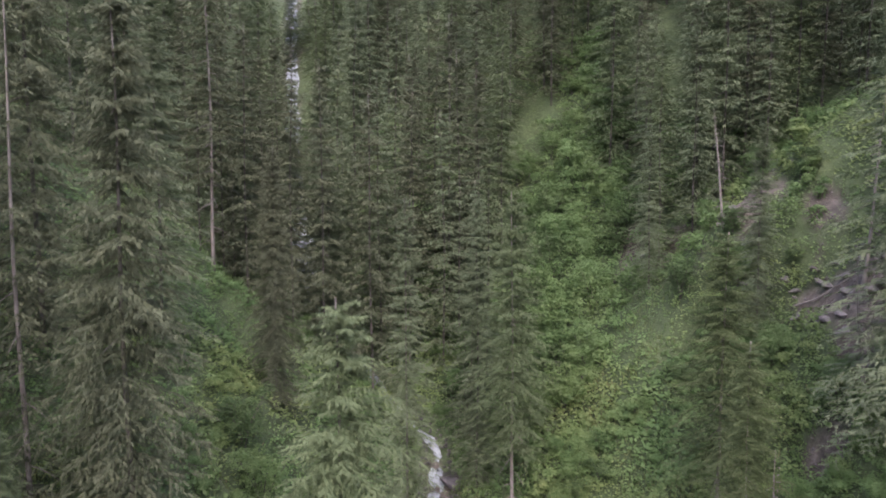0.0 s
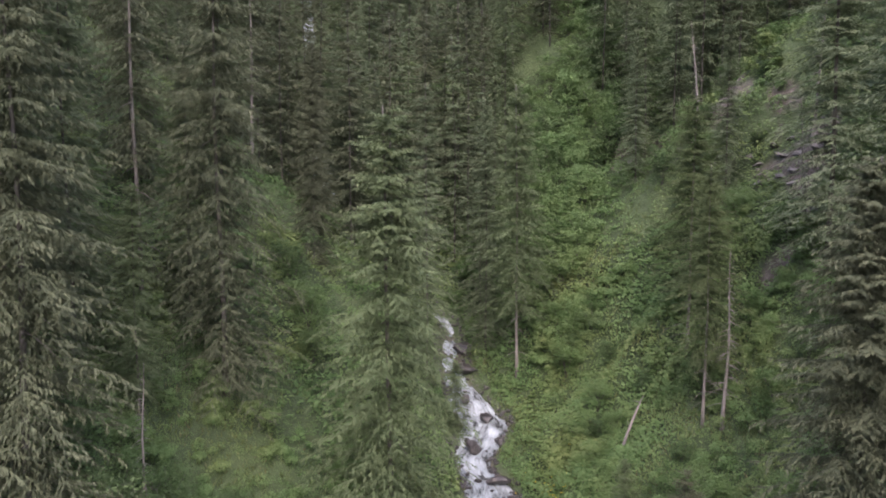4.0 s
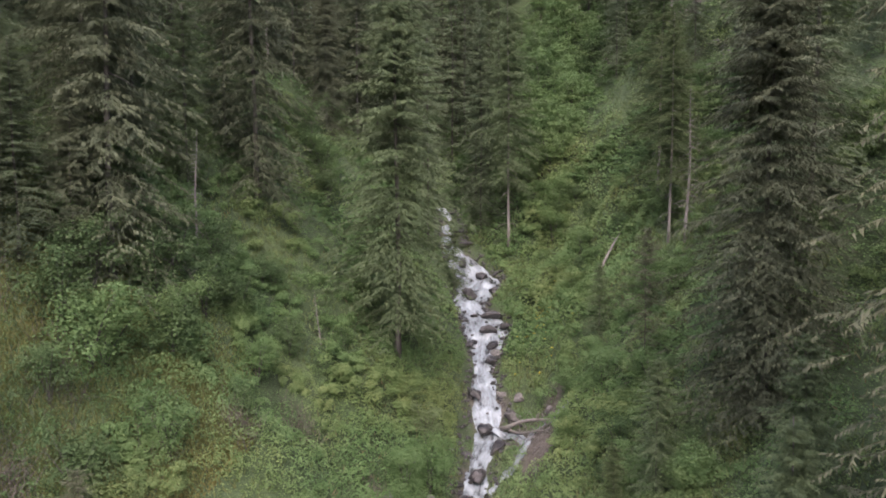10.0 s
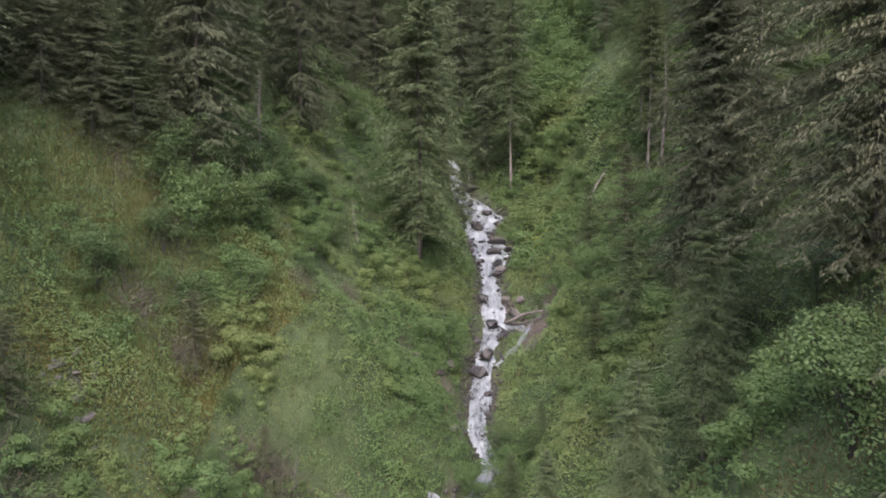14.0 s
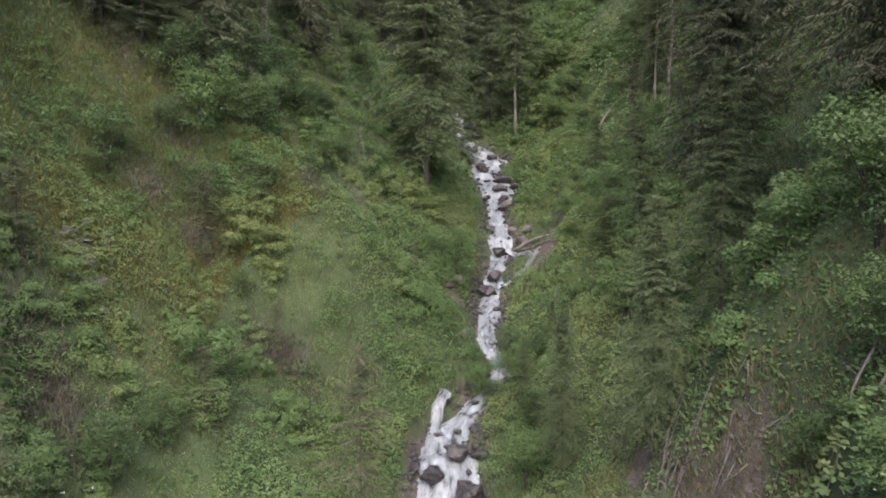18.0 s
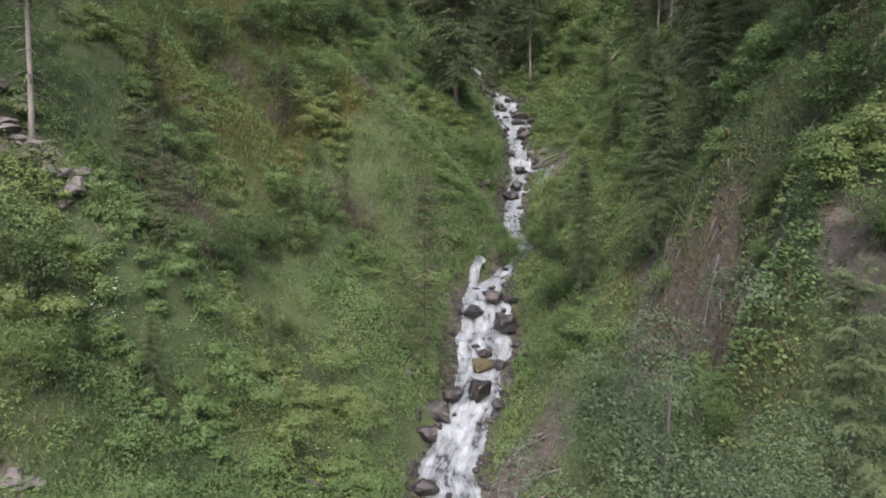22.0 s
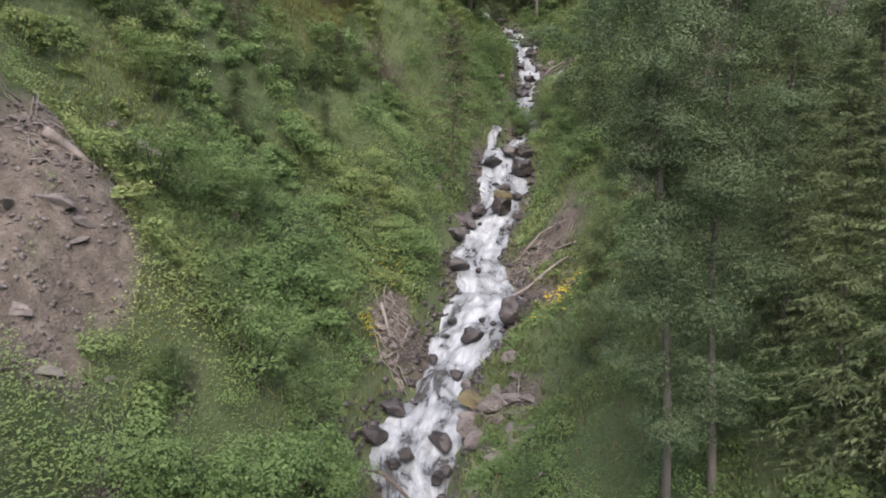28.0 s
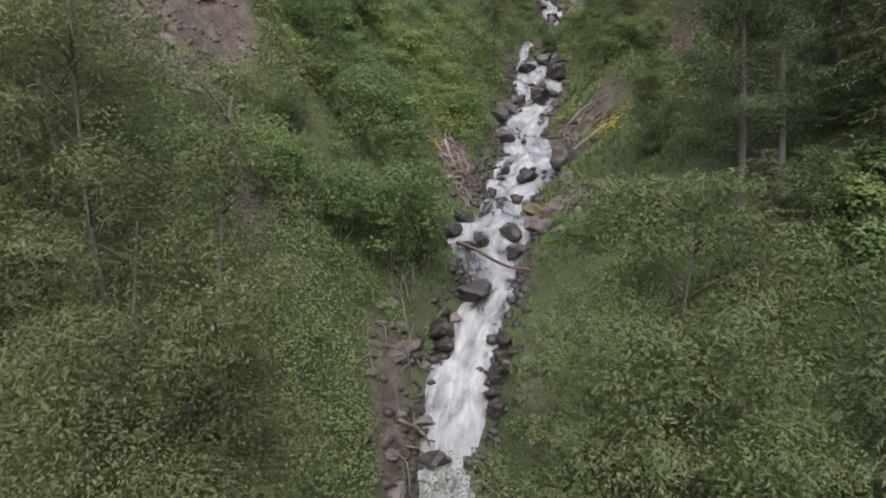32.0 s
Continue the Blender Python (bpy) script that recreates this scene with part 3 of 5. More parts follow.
def joined(name, pieces):
    """Tubes joined into one triangle mesh."""
    vs, fs, at = [], [], 0
    for v, f, caps in pieces:
        tri = np.concatenate([f[:, [0, 1, 2]], f[:, [0, 2, 3]], caps])
        vs.append(v)
        fs.append(tri + at)
        at += len(v)
    return smooth(mesh_of(name, np.concatenate(vs), np.concatenate(fs)))


def trunk_mesh(rng, h, r, lean=0.3, stubs=0):
    z = np.linspace(0, 1, 16)
    bx, by = lean * (rng.random(2) - 0.5)
    pts = np.stack([bx * z ** 2 * h * 0.1 + 0.05 * np.sin(z * 9), by * z ** 2 * h * 0.1 + 0.05 * np.cos(z * 7), z * h - 0.8 * (z == 0)], 1)
    rad = r * (1 - 0.93 * z) + r * 0.5 * np.exp(-z * h / 0.7) + 0.01
    pieces = [tube(pts, rad, 8, 0.12, rng)]
    for _ in range(stubs):
        q = rng.uniform(0.12, 0.85)
        a = rng.uniform(0, 6.28)
        L = rng.uniform(0.5, 1.7) * (1.15 - q)
        s = np.linspace(0, 1, 4)[:, None]
        foot = np.array([np.interp(q, z, pts[:, 0]), np.interp(q, z, pts[:, 1]), q * h])
        path = foot + s * L * np.array([np.cos(a), np.sin(a), -0.25]) + s ** 2 * np.array([0, 0, -0.25 * L])
        pieces.append(tube(path, np.linspace(0.035, 0.008, 4), 4))
    return joined("trunk", pieces)


def spruce_crown(rng, h, spread, clear, step, per_whorl, per_side, droop, thin=0.0, twig=1.0, teeth=3):
    """Whorls of drooping boughs, each a flat spray of hanging twigs."""
    zs, z = [], clear * h
    while z < h * 0.985:
        zs.append(z)
        z += step * rng.uniform(0.7, 1.3) * (0.55 + 0.45 * (1 - z / h))
    base, out, length = [], [], []
    for z in zs:
        t = (z - clear * h) / (h * (1 - clear))
        reach = spread * min(1.0, 0.72 + 1.6 * t) * (1 - t) ** 0.54 + 0.08
        a0 = rng.uniform(0, 6.28)
        for k in range(per_whorl):
            if rng.random() < thin:
                continue
            a = a0 + 6.283 * (k + rng.uniform(-0.35, 0.35)) / per_whorl
            base.append((0, 0, z + rng.uniform(-0.4, 0.4) * step / 0.6))
            out.append((math.cos(a), math.sin(a), 0))
            length.append(reach * rng.uniform(0.62, 1.12))
    base, out, length = np.array(base), np.array(out), np.array(length)
    high = np.clip(base[:, 2] / h, 0, 1)
    lift = (0.45 * high - 0.12)[:, None]
    sag = (droop * (1.1 - high) * rng.uniform(0.7, 1.3, len(base)))[:, None]
    side = np.stack([-out[:, 1], out[:, 0], out[:, 2]], 1)
    up = np.array([[0, 0, 1.0]])

    def bough(s):
        s = s[:, None] if np.ndim(s) else s
        return base + out * length[:, None] * s + up * length[:, None] * (lift * s - sag * s ** 2 + 0.22 * sag * s ** 4)

    n = len(base)
    hang = 0.5 if droop < 0.62 else 0.95
    tris, values = [], []

    def spikes(p, along_way, way, L, half, s):
        values.append(np.repeat((s * np.ones(n))[:, None], 3, 1) * np.array([[0.9, 0.9, 1.1]]))
        tris.append(np.stack([p - along_way * half[:, None], p + along_way * half[:, None], p + way * L[:, None]], 1))

    for k in range(per_side):
        for sgn in (-1, 1):
            s = np.clip((k + rng.uniform(0.0, 1.0, n)) / per_side, 0.02, 1) ** 1.2
            foot = bough(s)
            way = unit(out * rng.uniform(0.4, 0.9, (n, 1)) + side * sgn * rng.uniform(0.45, 1.0, (n, 1)) - up * hang * rng.uniform(0.05, 0.75, (n, 1)))
            L = np.clip(length * 0.36 * (1.15 - s * 0.75), 0.16, 0.7) * rng.uniform(0.6, 1.25, n)
            flank = unit(np.cross(way, up + rng.normal(0, 0.3, (n, 3))))
            spikes(foot, flank, way, L, 0.014 * twig + 0.01 * L, s)
            for u in range(teeth):
                for hand in (-1, 1):
                    q = ((u + rng.uniform(0.1, 1.0, n)) / teeth)[:, None]
                    p = foot + way * L[:, None] * q - up * 0.12 * L[:, None] * q ** 2
                    w = unit(way * 0.7 + flank * hand * rng.uniform(0.3, 0.9, (n, 1)) - up * hang * rng.uniform(0.2, 1.6, (n, 1)))
                    T = twig * (0.1 + 0.22 * L) * rng.uniform(0.6, 1.3, n)
                    spikes(p, way, w, T, T * (rng.uniform(0.13, 0.25, n) if teeth > 3 else rng.uniform(0.18, 0.3, n)), s * 0.7 + 0.3 * q[:, 0])
    spine = bough(np.full(n, 0.6))
    tip = bough(np.full(n, 1.03))
    spikes(spine, side, unit(tip - spine), np.linalg.norm(tip - spine, axis=1), np.full(n, 0.018 * twig), 1.0)
    v = np.concatenate(tris).reshape(-1, 3)
    return mesh_of("crown", v, np.arange(len(v)).reshape(-1, 3), shoot_and_light=np.concatenate(values).ravel())


def bough_mesh(rng, h, spread, clear, step, count):
    """Bare grey boughs along a trunk."""
    pieces = []
    for z in np.arange(clear * h, h * 0.96, step):
        for k in range(count):
            a = rng.uniform(0, 6.28)
            L = spread * (1.05 - z / h) * rng.uniform(0.4, 1.1)
            s = np.linspace(0, 1, 5)[:, None]
            path = np.array([0, 0, z]) + s * L * np.array([math.cos(a), math.sin(a), 0.05]) - s ** 2 * np.array([0, 0, 0.45 * L])
            pieces.append(tube(path, np.linspace(0.03, 0.006, 5), 4))
    return joined("boughs", pieces)


def leaf_cloud(rng, lobes, count, size, flat=0.5, slim=1.0, upper=0.65):
    """Leaves on and in a group of rounded lobes: (x, y, z, radius) each."""
    lobes = np.array(lobes, float)
    w = lobes[:, 3] ** 2
    pick = rng.choice(len(lobes), count, p=w / w.sum())
    d = unit(rng.normal(size=(count, 3)))
    d[:, 2] = np.where(rng.random(count) < upper, np.abs(d[:, 2]), d[:, 2])
    r = lobes[pick, 3] * np.clip(rng.normal(0.92, 0.13, count), 0.3, 1.25)
    c = lobes[pick, :3] + d * r[:, None] * np.array([[1, 1, 0.8]])
    c = c + 0.12 * lobes[pick, 3:4] * np.sin(c * 5.1 + pick[:, None])
    normal = unit(d * 0.7 + np.array([[0, 0, flat]]) + rng.normal(0, 0.32, (count, 3)))
    way = unit(np.cross(normal, rng.normal(size=(count, 3))))
    way[:, 2] -= 0.25
    way = unit(way)
    side = unit(np.cross(normal, way))
    L = size * rng.uniform(0.6, 1.35, count)
    v, f = blades(c - way * L[:, None] * 0.5, way, side, L, L * slim * rng.uniform(0.55, 0.8, count))
    # young: light on lobe tops and shade within, put into the leaf tone
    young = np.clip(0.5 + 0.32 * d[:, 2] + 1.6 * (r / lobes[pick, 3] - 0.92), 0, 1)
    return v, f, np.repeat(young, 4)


def branching(rng, h, spread, stems, radius, forks=3):
    """Stems that fan out from one foot, each with forks."""
    pieces, ends = [], []
    for k in range(stems):
        a = 6.283 * k / stems + rng.uniform(-0.5, 0.5)
        reach = spread * rng.uniform(0.25, 0.75) * (0.2 if stems == 1 else 1)
        s = np.linspace(0, 1, 5)[:, None]
        tip = np.array([math.cos(a) * reach, math.sin(a) * reach, h * rng.uniform(0.72, 0.95)])
        path = s ** np.array([[1.5, 1.5, 0.9]]) * tip + np.array([[0, 0, -0.3]]) * (s < 0.01)
        pieces.append(tube(path, radius * (1 - 0.85 * s[:, 0]), 4))
        ends.append(tip)
        for _ in range(forks):
            q = rng.uniform(0.3, 0.9)
            foot = np.array([np.interp(q, s[:, 0], path[:, i]) for i in range(3)])
            b = rng.uniform(0, 6.28)
            L = spread * rng.uniform(0.35, 0.8) * (1.2 - q)
            end = foot + L * np.array([math.cos(b), math.sin(b), rng.uniform(0.2, 0.8)])
            u = np.linspace(0, 1, 3)[:, None]
            pieces.append(tube(foot + (end - foot) * u, radius * 0.4 * (1 - 0.8 * u[:, 0]), 3))
            ends.append(end)
    return joined("stems", pieces), ends


PROTOTYPES = {}


def planted(key, make, x, y, m, sink=0.1):
    """The first of a kind is made; the rest are copies that share its meshes."""
    place = Matrix.Translation((x, y, ground_at(x, y) - sink)) @ m
    if key in PROTOTYPES:
        first = PROTOTYPES[key]
        return copy_thing(first, place @ Matrix.Diagonal((*(1 / s for s in first.scale), 1)))
    ob = make()
    ob.matrix_basis = place
    PROTOTYPES[key] = ob
    return ob


SPRUCE_KINDS = {
    # kind: needles, bark, spread at 20 m, clear trunk share, bough step, boughs a whorl, twigs a side, droop, gaps, twig size, spikes a twig, label
    "full": (SPRUCE, BARK, 3.1, 0.04, 0.6, 8, 8, 0.55, 0.04, 0.7, 7, "tall dark green spruce with drooping boughs"),
    "light": (SPRUCE_PALE, BARK, 3.1, 0.12, 0.6, 8, 8, 0.68, 0.05, 0.7, 7, "tall light green spruce with hanging twigs"),
    "brown": (SPRUCE_BROWN, BARK, 3.2, 0.05, 0.6, 8, 8, 0.66, 0.06, 0.68, 7, "tall brownish green spruce with drooping boughs"),
    "half": (SPRUCE_PALE, PALE_BARK, 3.1, 0.26, 0.6, 8, 8, 0.62, 0.06, 0.7, 7, "green spruce with a clear pale lower trunk"),
    "bare": (SPRUCE_BROWN, PALE_BARK, 2.6, 0.28, 0.65, 6, 5, 0.6, 0.1, 1.0, 4, "slender spruce with a long bare pale trunk"),
    "sparse": (SPRUCE_BROWN, PALE_BARK, 2.4, 0.1, 0.65, 6, 5, 0.5, 0.3, 1.0, 4, "thin half-dead spruce with a pale trunk"),
    "far": (SPRUCE, BARK, 2.7, 0.04, 0.9, 7, 5, 0.5, 0.04, 1.15, 3, "dark green spruce on the upper slope"),
    "far_light": (SPRUCE_BROWN, BARK, 2.6, 0.1, 0.9, 7, 5, 0.5, 0.06, 1.15, 3, "greyish green spruce on the upper slope"),
    "far_pale": (SPRUCE_PALE, BARK, 2.7, 0.06, 0.9, 7, 5, 0.52, 0.05, 1.15, 3, "light green spruce on the upper slope"),
    "dark": (SPRUCE_DARK, BARK, 3.3, 0.03, 0.5, 10, 10, 0.62, 0.03, 0.65, 7, "tall dense dark olive spruce with drooping boughs"),
    "larch": (LARCH, PALE_BARK, 3.0, 0.28, 0.55, 8, 9, 0.8, 0.12, 0.55, 7, "soft grey-green larch with hanging twigs and a pale trunk"),
    "near": (SPRUCE_PALE, BARK, 3.5, 0.04, 0.75, 7, 8, 0.5, 0.05, 0.8, 5, "dark green spruce with dense drooping boughs"),
    "near_brown": (SPRUCE_OLIVE, BARK, 3.3, 0.04, 0.55, 10, 10, 0.64, 0.06, 0.62, 7, "tall brownish spruce with dense drooping boughs"),
    "young": (SPRUCE_PALE, BARK, 5.6, 0.02, 0.8, 8, 7, 0.45, 0.05, 1.3, 3, "young green spruce among the undergrowth"),
    "young_light": (LARCH, BARK, 5.2, 0.02, 0.8, 8, 7, 0.45, 0.1, 1.2, 4, "young soft green conifer among the undergrowth"),
    "young_brown": (SPRUCE_OLIVE, BARK, 6.4, 0.06, 0.95, 6, 8, 0.4, 0.12, 1.1, 4, "thin brownish young larch beside the stream"),
}
MAKES = {"full": 3, "light": 2, "brown": 2, "far": 4, "far_light": 2, "young": 2, "young_light": 2}


def spruce(kind, x, y, h, wide=1.0, turn=None):
    needles, bark, spread, clear, step, whorl, sides, droop, gaps, twig, teeth, label = SPRUCE_KINDS[kind]
    which = PLACE.integers(MAKES.get(kind, 1))
    key = (kind, int(which))
    seed = sum(ord(c) for c in kind) * 10 + int(which)

    def make():
        rng = np.random.default_rng(seed)
        ob = thing("spruce", label, "tree", "spruces of the ravine")
        part("trunk", trunk_mesh(rng, 20, 0.07 if kind[:3] == "far" else 0.1, 0.3, 2 if kind[:3] == "far" else 20 if clear > 0.15 else 6), bark, ob)
        part("crown", spruce_crown(rng, 20, spread, clear, step, whorl, sides, droop, gaps, twig, teeth), needles, ob)
        if clear > 0.15 and kind != "far_light":
            tagged(part("dead_growth", bough_mesh(rng, 20, spread * 0.6, 0.1, 0.8, 2), DEADWOOD, ob, "bare grey dead boughs"), kind="stuff")
        return ob

    s = h / 20
    a = PLACE.uniform(0, 360) if turn is None else turn
    return planted(key, make, x, y, pose(0, 0, 0, 0, 0, a) @ Matrix.Diagonal((s * wide, s * wide, s, 1)))


def snag(x, y, h, tilt=0.0, turn=0.0):
    def make():
        rng = np.random.default_rng(77)
        ob = thing("dead_tree", "bare grey dead spruce with broken boughs", "tree", "dead trees")
        part("trunk", trunk_mesh(rng, 12, 0.13, 0.8, 10), DEADWOOD, ob)
        tagged(part("dead_growth", bough_mesh(rng, 12, 1.7, 0.2, 0.4, 3), DEADWOOD, ob), kind="stuff")
        return ob
    s = h / 12
    return planted(("snag",), make, x, y, pose(0, 0, 0, tilt, 0, turn) @ Matrix.Diagonal((s, s, s, 1)), 0.2)


SHRUB_KINDS = {
    "alder": (ALDER, 3.0, 1.7, 5, 6000, 0.085, "dense bright green alder bush"),
    "dark": (SHADE_LEAVES, 3.0, 1.6, 5, 5400, 0.085, "dark green leafy bush"),
    "low": (HERB, 1.1, 1.1, 4, 1600, 0.095, "low green leafy bush on the slope"),
    "willow": (WILLOW, 3.6, 1.5, 6, 6500, 0.085, "soft grey-green willow bush"),
}


def shrub(kind, x, y, size, squash=1.0):
    leaves, h, spread, stems, count, leaf, label = SHRUB_KINDS[kind]
    which = int(PLACE.integers(3))
    if y > 48:
        which, count, leaf = which + 3, count // 2, leaf * 1.5

    def make():
        rng = np.random.default_rng(sum(ord(c) for c in kind) * 7 + which)
        ob = thing("bush", label, "bush", "bushes of the ravine")
        me, ends = branching(rng, h, spread, stems, 0.035)
        part("woody_frame", me, BARK, ob)
        lobes = [(*e, spread * rng.uniform(0.16, 0.34)) for e in ends]
        lobes += [(*(rng.normal(0, 0.3, 2) * spread), h * rng.uniform(0.1, 0.8), spread * rng.uniform(0.2, 0.4)) for _ in range(12)]
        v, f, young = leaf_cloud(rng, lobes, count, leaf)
        part("crown", mesh_of("crown", v, f, shoot_and_light=young), leaves, ob)
        return ob
    a = PLACE.uniform(0, 360)
    return planted(("shrub", kind, which), make, x, y, pose(0, 0, 0, 0, 0, a) @ Matrix.Diagonal((size, size, size * squash, 1)), 0.15)


def broadleaf(name, x, y, h, spread, leaves, bark, count, leaf, label, seed, low=0.25, stems=1, radius=0.16, slim=1.0, peak=0.0):
    rng = np.random.default_rng(seed)
    ob = thing(name, label, "tree")
    pieces, ends, core = [], [], []
    s = np.linspace(0, 1, 14)[:, None]
    for k in range(stems):
        foot = np.array([-0.3 * k if not peak else 0.75 * k, -0.25 * k, -0.6])
        lean = rng.normal(0, 0.05, 2) * h
        path = foot + s * np.array([lean[0], lean[1], h * (0.9 - (0.28 if not peak else 0.12) * k) + 0.6]) + 0.12 * np.sin(s * np.array([[7, 5, 0]]) + k)
        pieces.append(tube(path, radius * (1 - 0.9 * s[:, 0]) + 0.01, 8))
        for q in np.linspace(max(low, 0.3), 1.0, 10):
            at = np.array([np.interp(q, s[:, 0], path[:, i]) for i in range(3)])
            core += [(*(at + rng.normal(0, 0.28, 3) * spread), spread * rng.uniform(0.22, 0.36) * (1.3 - 0.65 * q)) for _ in range(2)] if not peak or q > 0.62 else []
            if peak and q > 0.42:
                core += [(*(at + rng.normal(0, 0.25, 3)), rng.uniform(0.4, 0.6)) for _ in range(2)]
        for _ in range(34):
            q = rng.uniform(low, 0.97)
            at = np.array([np.interp(q, s[:, 0], path[:, i]) for i in range(3)])
            b = rng.uniform(0, 6.28)
            L = spread * rng.uniform(0.45, 1.0) * ((1.15 - 0.75 * q) * min(1, 0.5 + 2 * (q - low)) if not peak else math.exp(-((q - peak) / 0.2) ** 2) + 0.12)
            end = at + L * np.array([math.cos(b), math.sin(b), rng.uniform(0.1, 0.7)])
            u = np.linspace(0, 1, 5)[:, None]
            pieces.append(tube(at + (end - at) * u + np.array([0, 0, 0.15 * L]) * np.sin(u * 3.1), radius * (0.28 if not peak else 0.17) * (1 - 0.85 * u[:, 0]), 5))
            ends += [(end, L), (at + (end - at) * 0.62, L * 0.8)]
    for k in range(stems):
        part("trunk", joined("trunk", [pieces[k * 35]]), bark, ob)
    tagged(part("branchwork", joined("branchwork", [p for i, p in enumerate(pieces) if i % 35]), bark, ob), kind="stuff")
    lobes = [(*(e + rng.normal(0, 0.25, 3)), (max(0.45, 0.38 * L) if not peak else rng.uniform(0.36, 0.75))) for e, L in ends]
    lobes += core
    if peak:
        lobes += [(*(rng.normal(0, 0.85, 2) + (0.3, -0.2)), h * q, rng.uniform(0.34, 0.66)) for q in rng.uniform(0.14, 0.56, 70)]
    # young holds the crown's painted light and shade, leaf by leaf
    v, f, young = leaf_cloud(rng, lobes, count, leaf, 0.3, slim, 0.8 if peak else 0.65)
    part("crown", mesh_of("crown", v, f, shoot_and_light=young), leaves, ob)
    ob.matrix_basis = Matrix.Translation((x, y, ground_at(x, y)))
    return ob


# ---------------------------------------------------------------- trees, by where they stand
PLACE = np.random.default_rng(11)
TREES_LEFT = [
    ("full", -20.4, 74.0, 17, 1.1), ("full", -13.0, 77.5, 18, 1.1), ("full", -15.4, 88.5, 15, 1.1), ("brown", -12.8, 29.3, 28, 1.0), ("light", -4.0, 28.4, 25, 1.35), ("sparse", -17.0, 29.1, 25, 0.9), ("full", -15.2, 31.5, 15, 1.2), ("brown", -16.4, 17.2, 27, 1.1),
    ("far", -13.6, 83.4, 11, 1.5), ("far", -21.4, 84.4, 12, 1.5), ("far", -18.2, 88.2, 12, 1.5), ("far", -18.8, 91.0, 12, 1.5), ("far", -19.6, 95.0, 11.5, 1.5), ("far", -23.8, 117.0, 12, 1.6), ("far", -24.6, 121.5, 12, 1.6), ("far", -11.0, 66.5, 17, 1.2), ("bare", -18.8, 60, 28, 1.0), ("dark", -11.2, 48.4, 17.5, 0.85), ("full", -9.8, 63.0, 19, 1.1), ("far", -6.0, 69.7, 27, 1.0), ("full", -2.4, 47.4, 23, 0.75),
    ("brown", -19.5, 21.5, 26, 1.0), ("brown", -22.4, 11.7, 10, 1.5), ("brown", -20.4, 12.7, 10, 1.5), ("full", -18.8, 13.9, 9, 1.5), ("brown", -24.4, 11.2, 12, 1.4), ("full", -18.4, 18.2, 8, 1.5), ("brown", -17.4, 15.6, 8.5, 1.4), ("full", -22.5, 15.5, 25, 1.05), ("full", -23.5, 28, 27, 1.0), ("brown", -20.5, 37, 26, 1.0),
    ("full", -17.0, 44, 22, 1.0), ("full", -25, 9.5, 23, 1.0), ("bare", -19.9, -7.2, 19, 1.0), ("brown", -24.5, 2.5, 20, 1.0), ("full", -27, 20, 26, 1.0),
    ("full", -18.5, 25.0, 20, 0.9), ("light", -15.4, 24.6, 11, 1.1),
]
TREES_RIGHT = [
    ("half", 4.9, 50.4, 24, 1.0), ("full", 2.6, 54, 22, 0.8), ("larch", 15.1, 39.2, 17.5, 1.3), ("larch", 14.2, 33.4, 15.5, 1.2),
    ("full", 21.2, 33.5, 25, 1.1), ("dark", 11.8, 13.2, 21, 1.25), ("near_brown", 10.8, -3.2, 22, 1.45), ("full", 18.5, 5.0, 24, 1.0),
    ("full", 17, 20, 24, 1.1), ("brown", 25.5, 27, 24, 1.0), ("full", 20.5, 47.5, 14, 0.9), ("full", 16.2, 57.5, 13, 1.0),
    ("far", 26.5, 60.5, 17, 1.1), ("far_pale", 30.0, 63.0, 20, 1.1), ("far", 33.0, 58.0, 20, 1.1), ("far_light", 28.5, 68.5, 20, 1.1), ("far", 35.0, 66.0, 22, 1.1), ("far", 32.0, 74.0, 22, 1.1), ("far_pale", 24.5, 67.0, 14, 1.2), ("far", 36.0, 52.0, 20, 1.1),
    ("near", 0.6, -22.6, 11, 1.1), ("near", -0.1, -26.2, 8, 1.25), ("near", 0.9, -28.6, 7, 1.2), ("near", 4.6, -19.2, 11, 1.1), ("full", 5.6, -22.5, 16, 1.1), ("brown", 8.5, -12.5, 18, 1.0), ("young_brown", 9.6, 22.6, 8.5, 0.8), ("full", 29, 36, 24, 1.0),
]
TREES_YOUNG = [
    ("light", 1.6, 2.6, 6.8, 1.4), ("light", 4.1, -1.0, 9.2, 1.35), ("light", 7.2, 1.2, 10, 1.4), ("young", 7.6, 13.6, 7.0, 0.9),
    ("young_light", 6.0, 14.4, 5.0, 1.0), ("young_brown", -6.2, 0.6, 9.5, 0.85), ("young_brown", -15.6, -6.4, 4.0, 1.2), ("young_brown", -17.6, -3.6, 4.5, 1.2), ("young_brown", -12.4, 2.2, 3.4, 1.2), ("young_brown", -14.2, 8.6, 4.2, 1.2), ("young_brown", -10.6, 7.0, 3.0, 1.2), ("young_brown", -18.6, 1.0, 4.0, 1.2), ("young_brown", -3.4, -27.8, 4.0, 1.1), ("young", -12.2, -4.8, 2.6, 1.2), ("young", -14.8, -10.2, 2.8, 1.2), ("young", 0.6, -26.8, 6.5, 1.1), ("young", -2.6, -32.4, 7.0, 1.1),
    ("young", 1.8, -20.6, 5.5, 1.1), ("young", 0.9, 9.5, 3.0, 1.0), ("young", 9.0, 31.0, 5.0, 1.0),
    ("young", -0.2, 45.0, 6.0, 1.0), ("young", 10.0, 6.0, 8.0, 1.0), ("young", 3.0, 14.0, 3.0, 1.0),
]
for row in TREES_LEFT + TREES_RIGHT + TREES_YOUNG:
    spruce(*row)
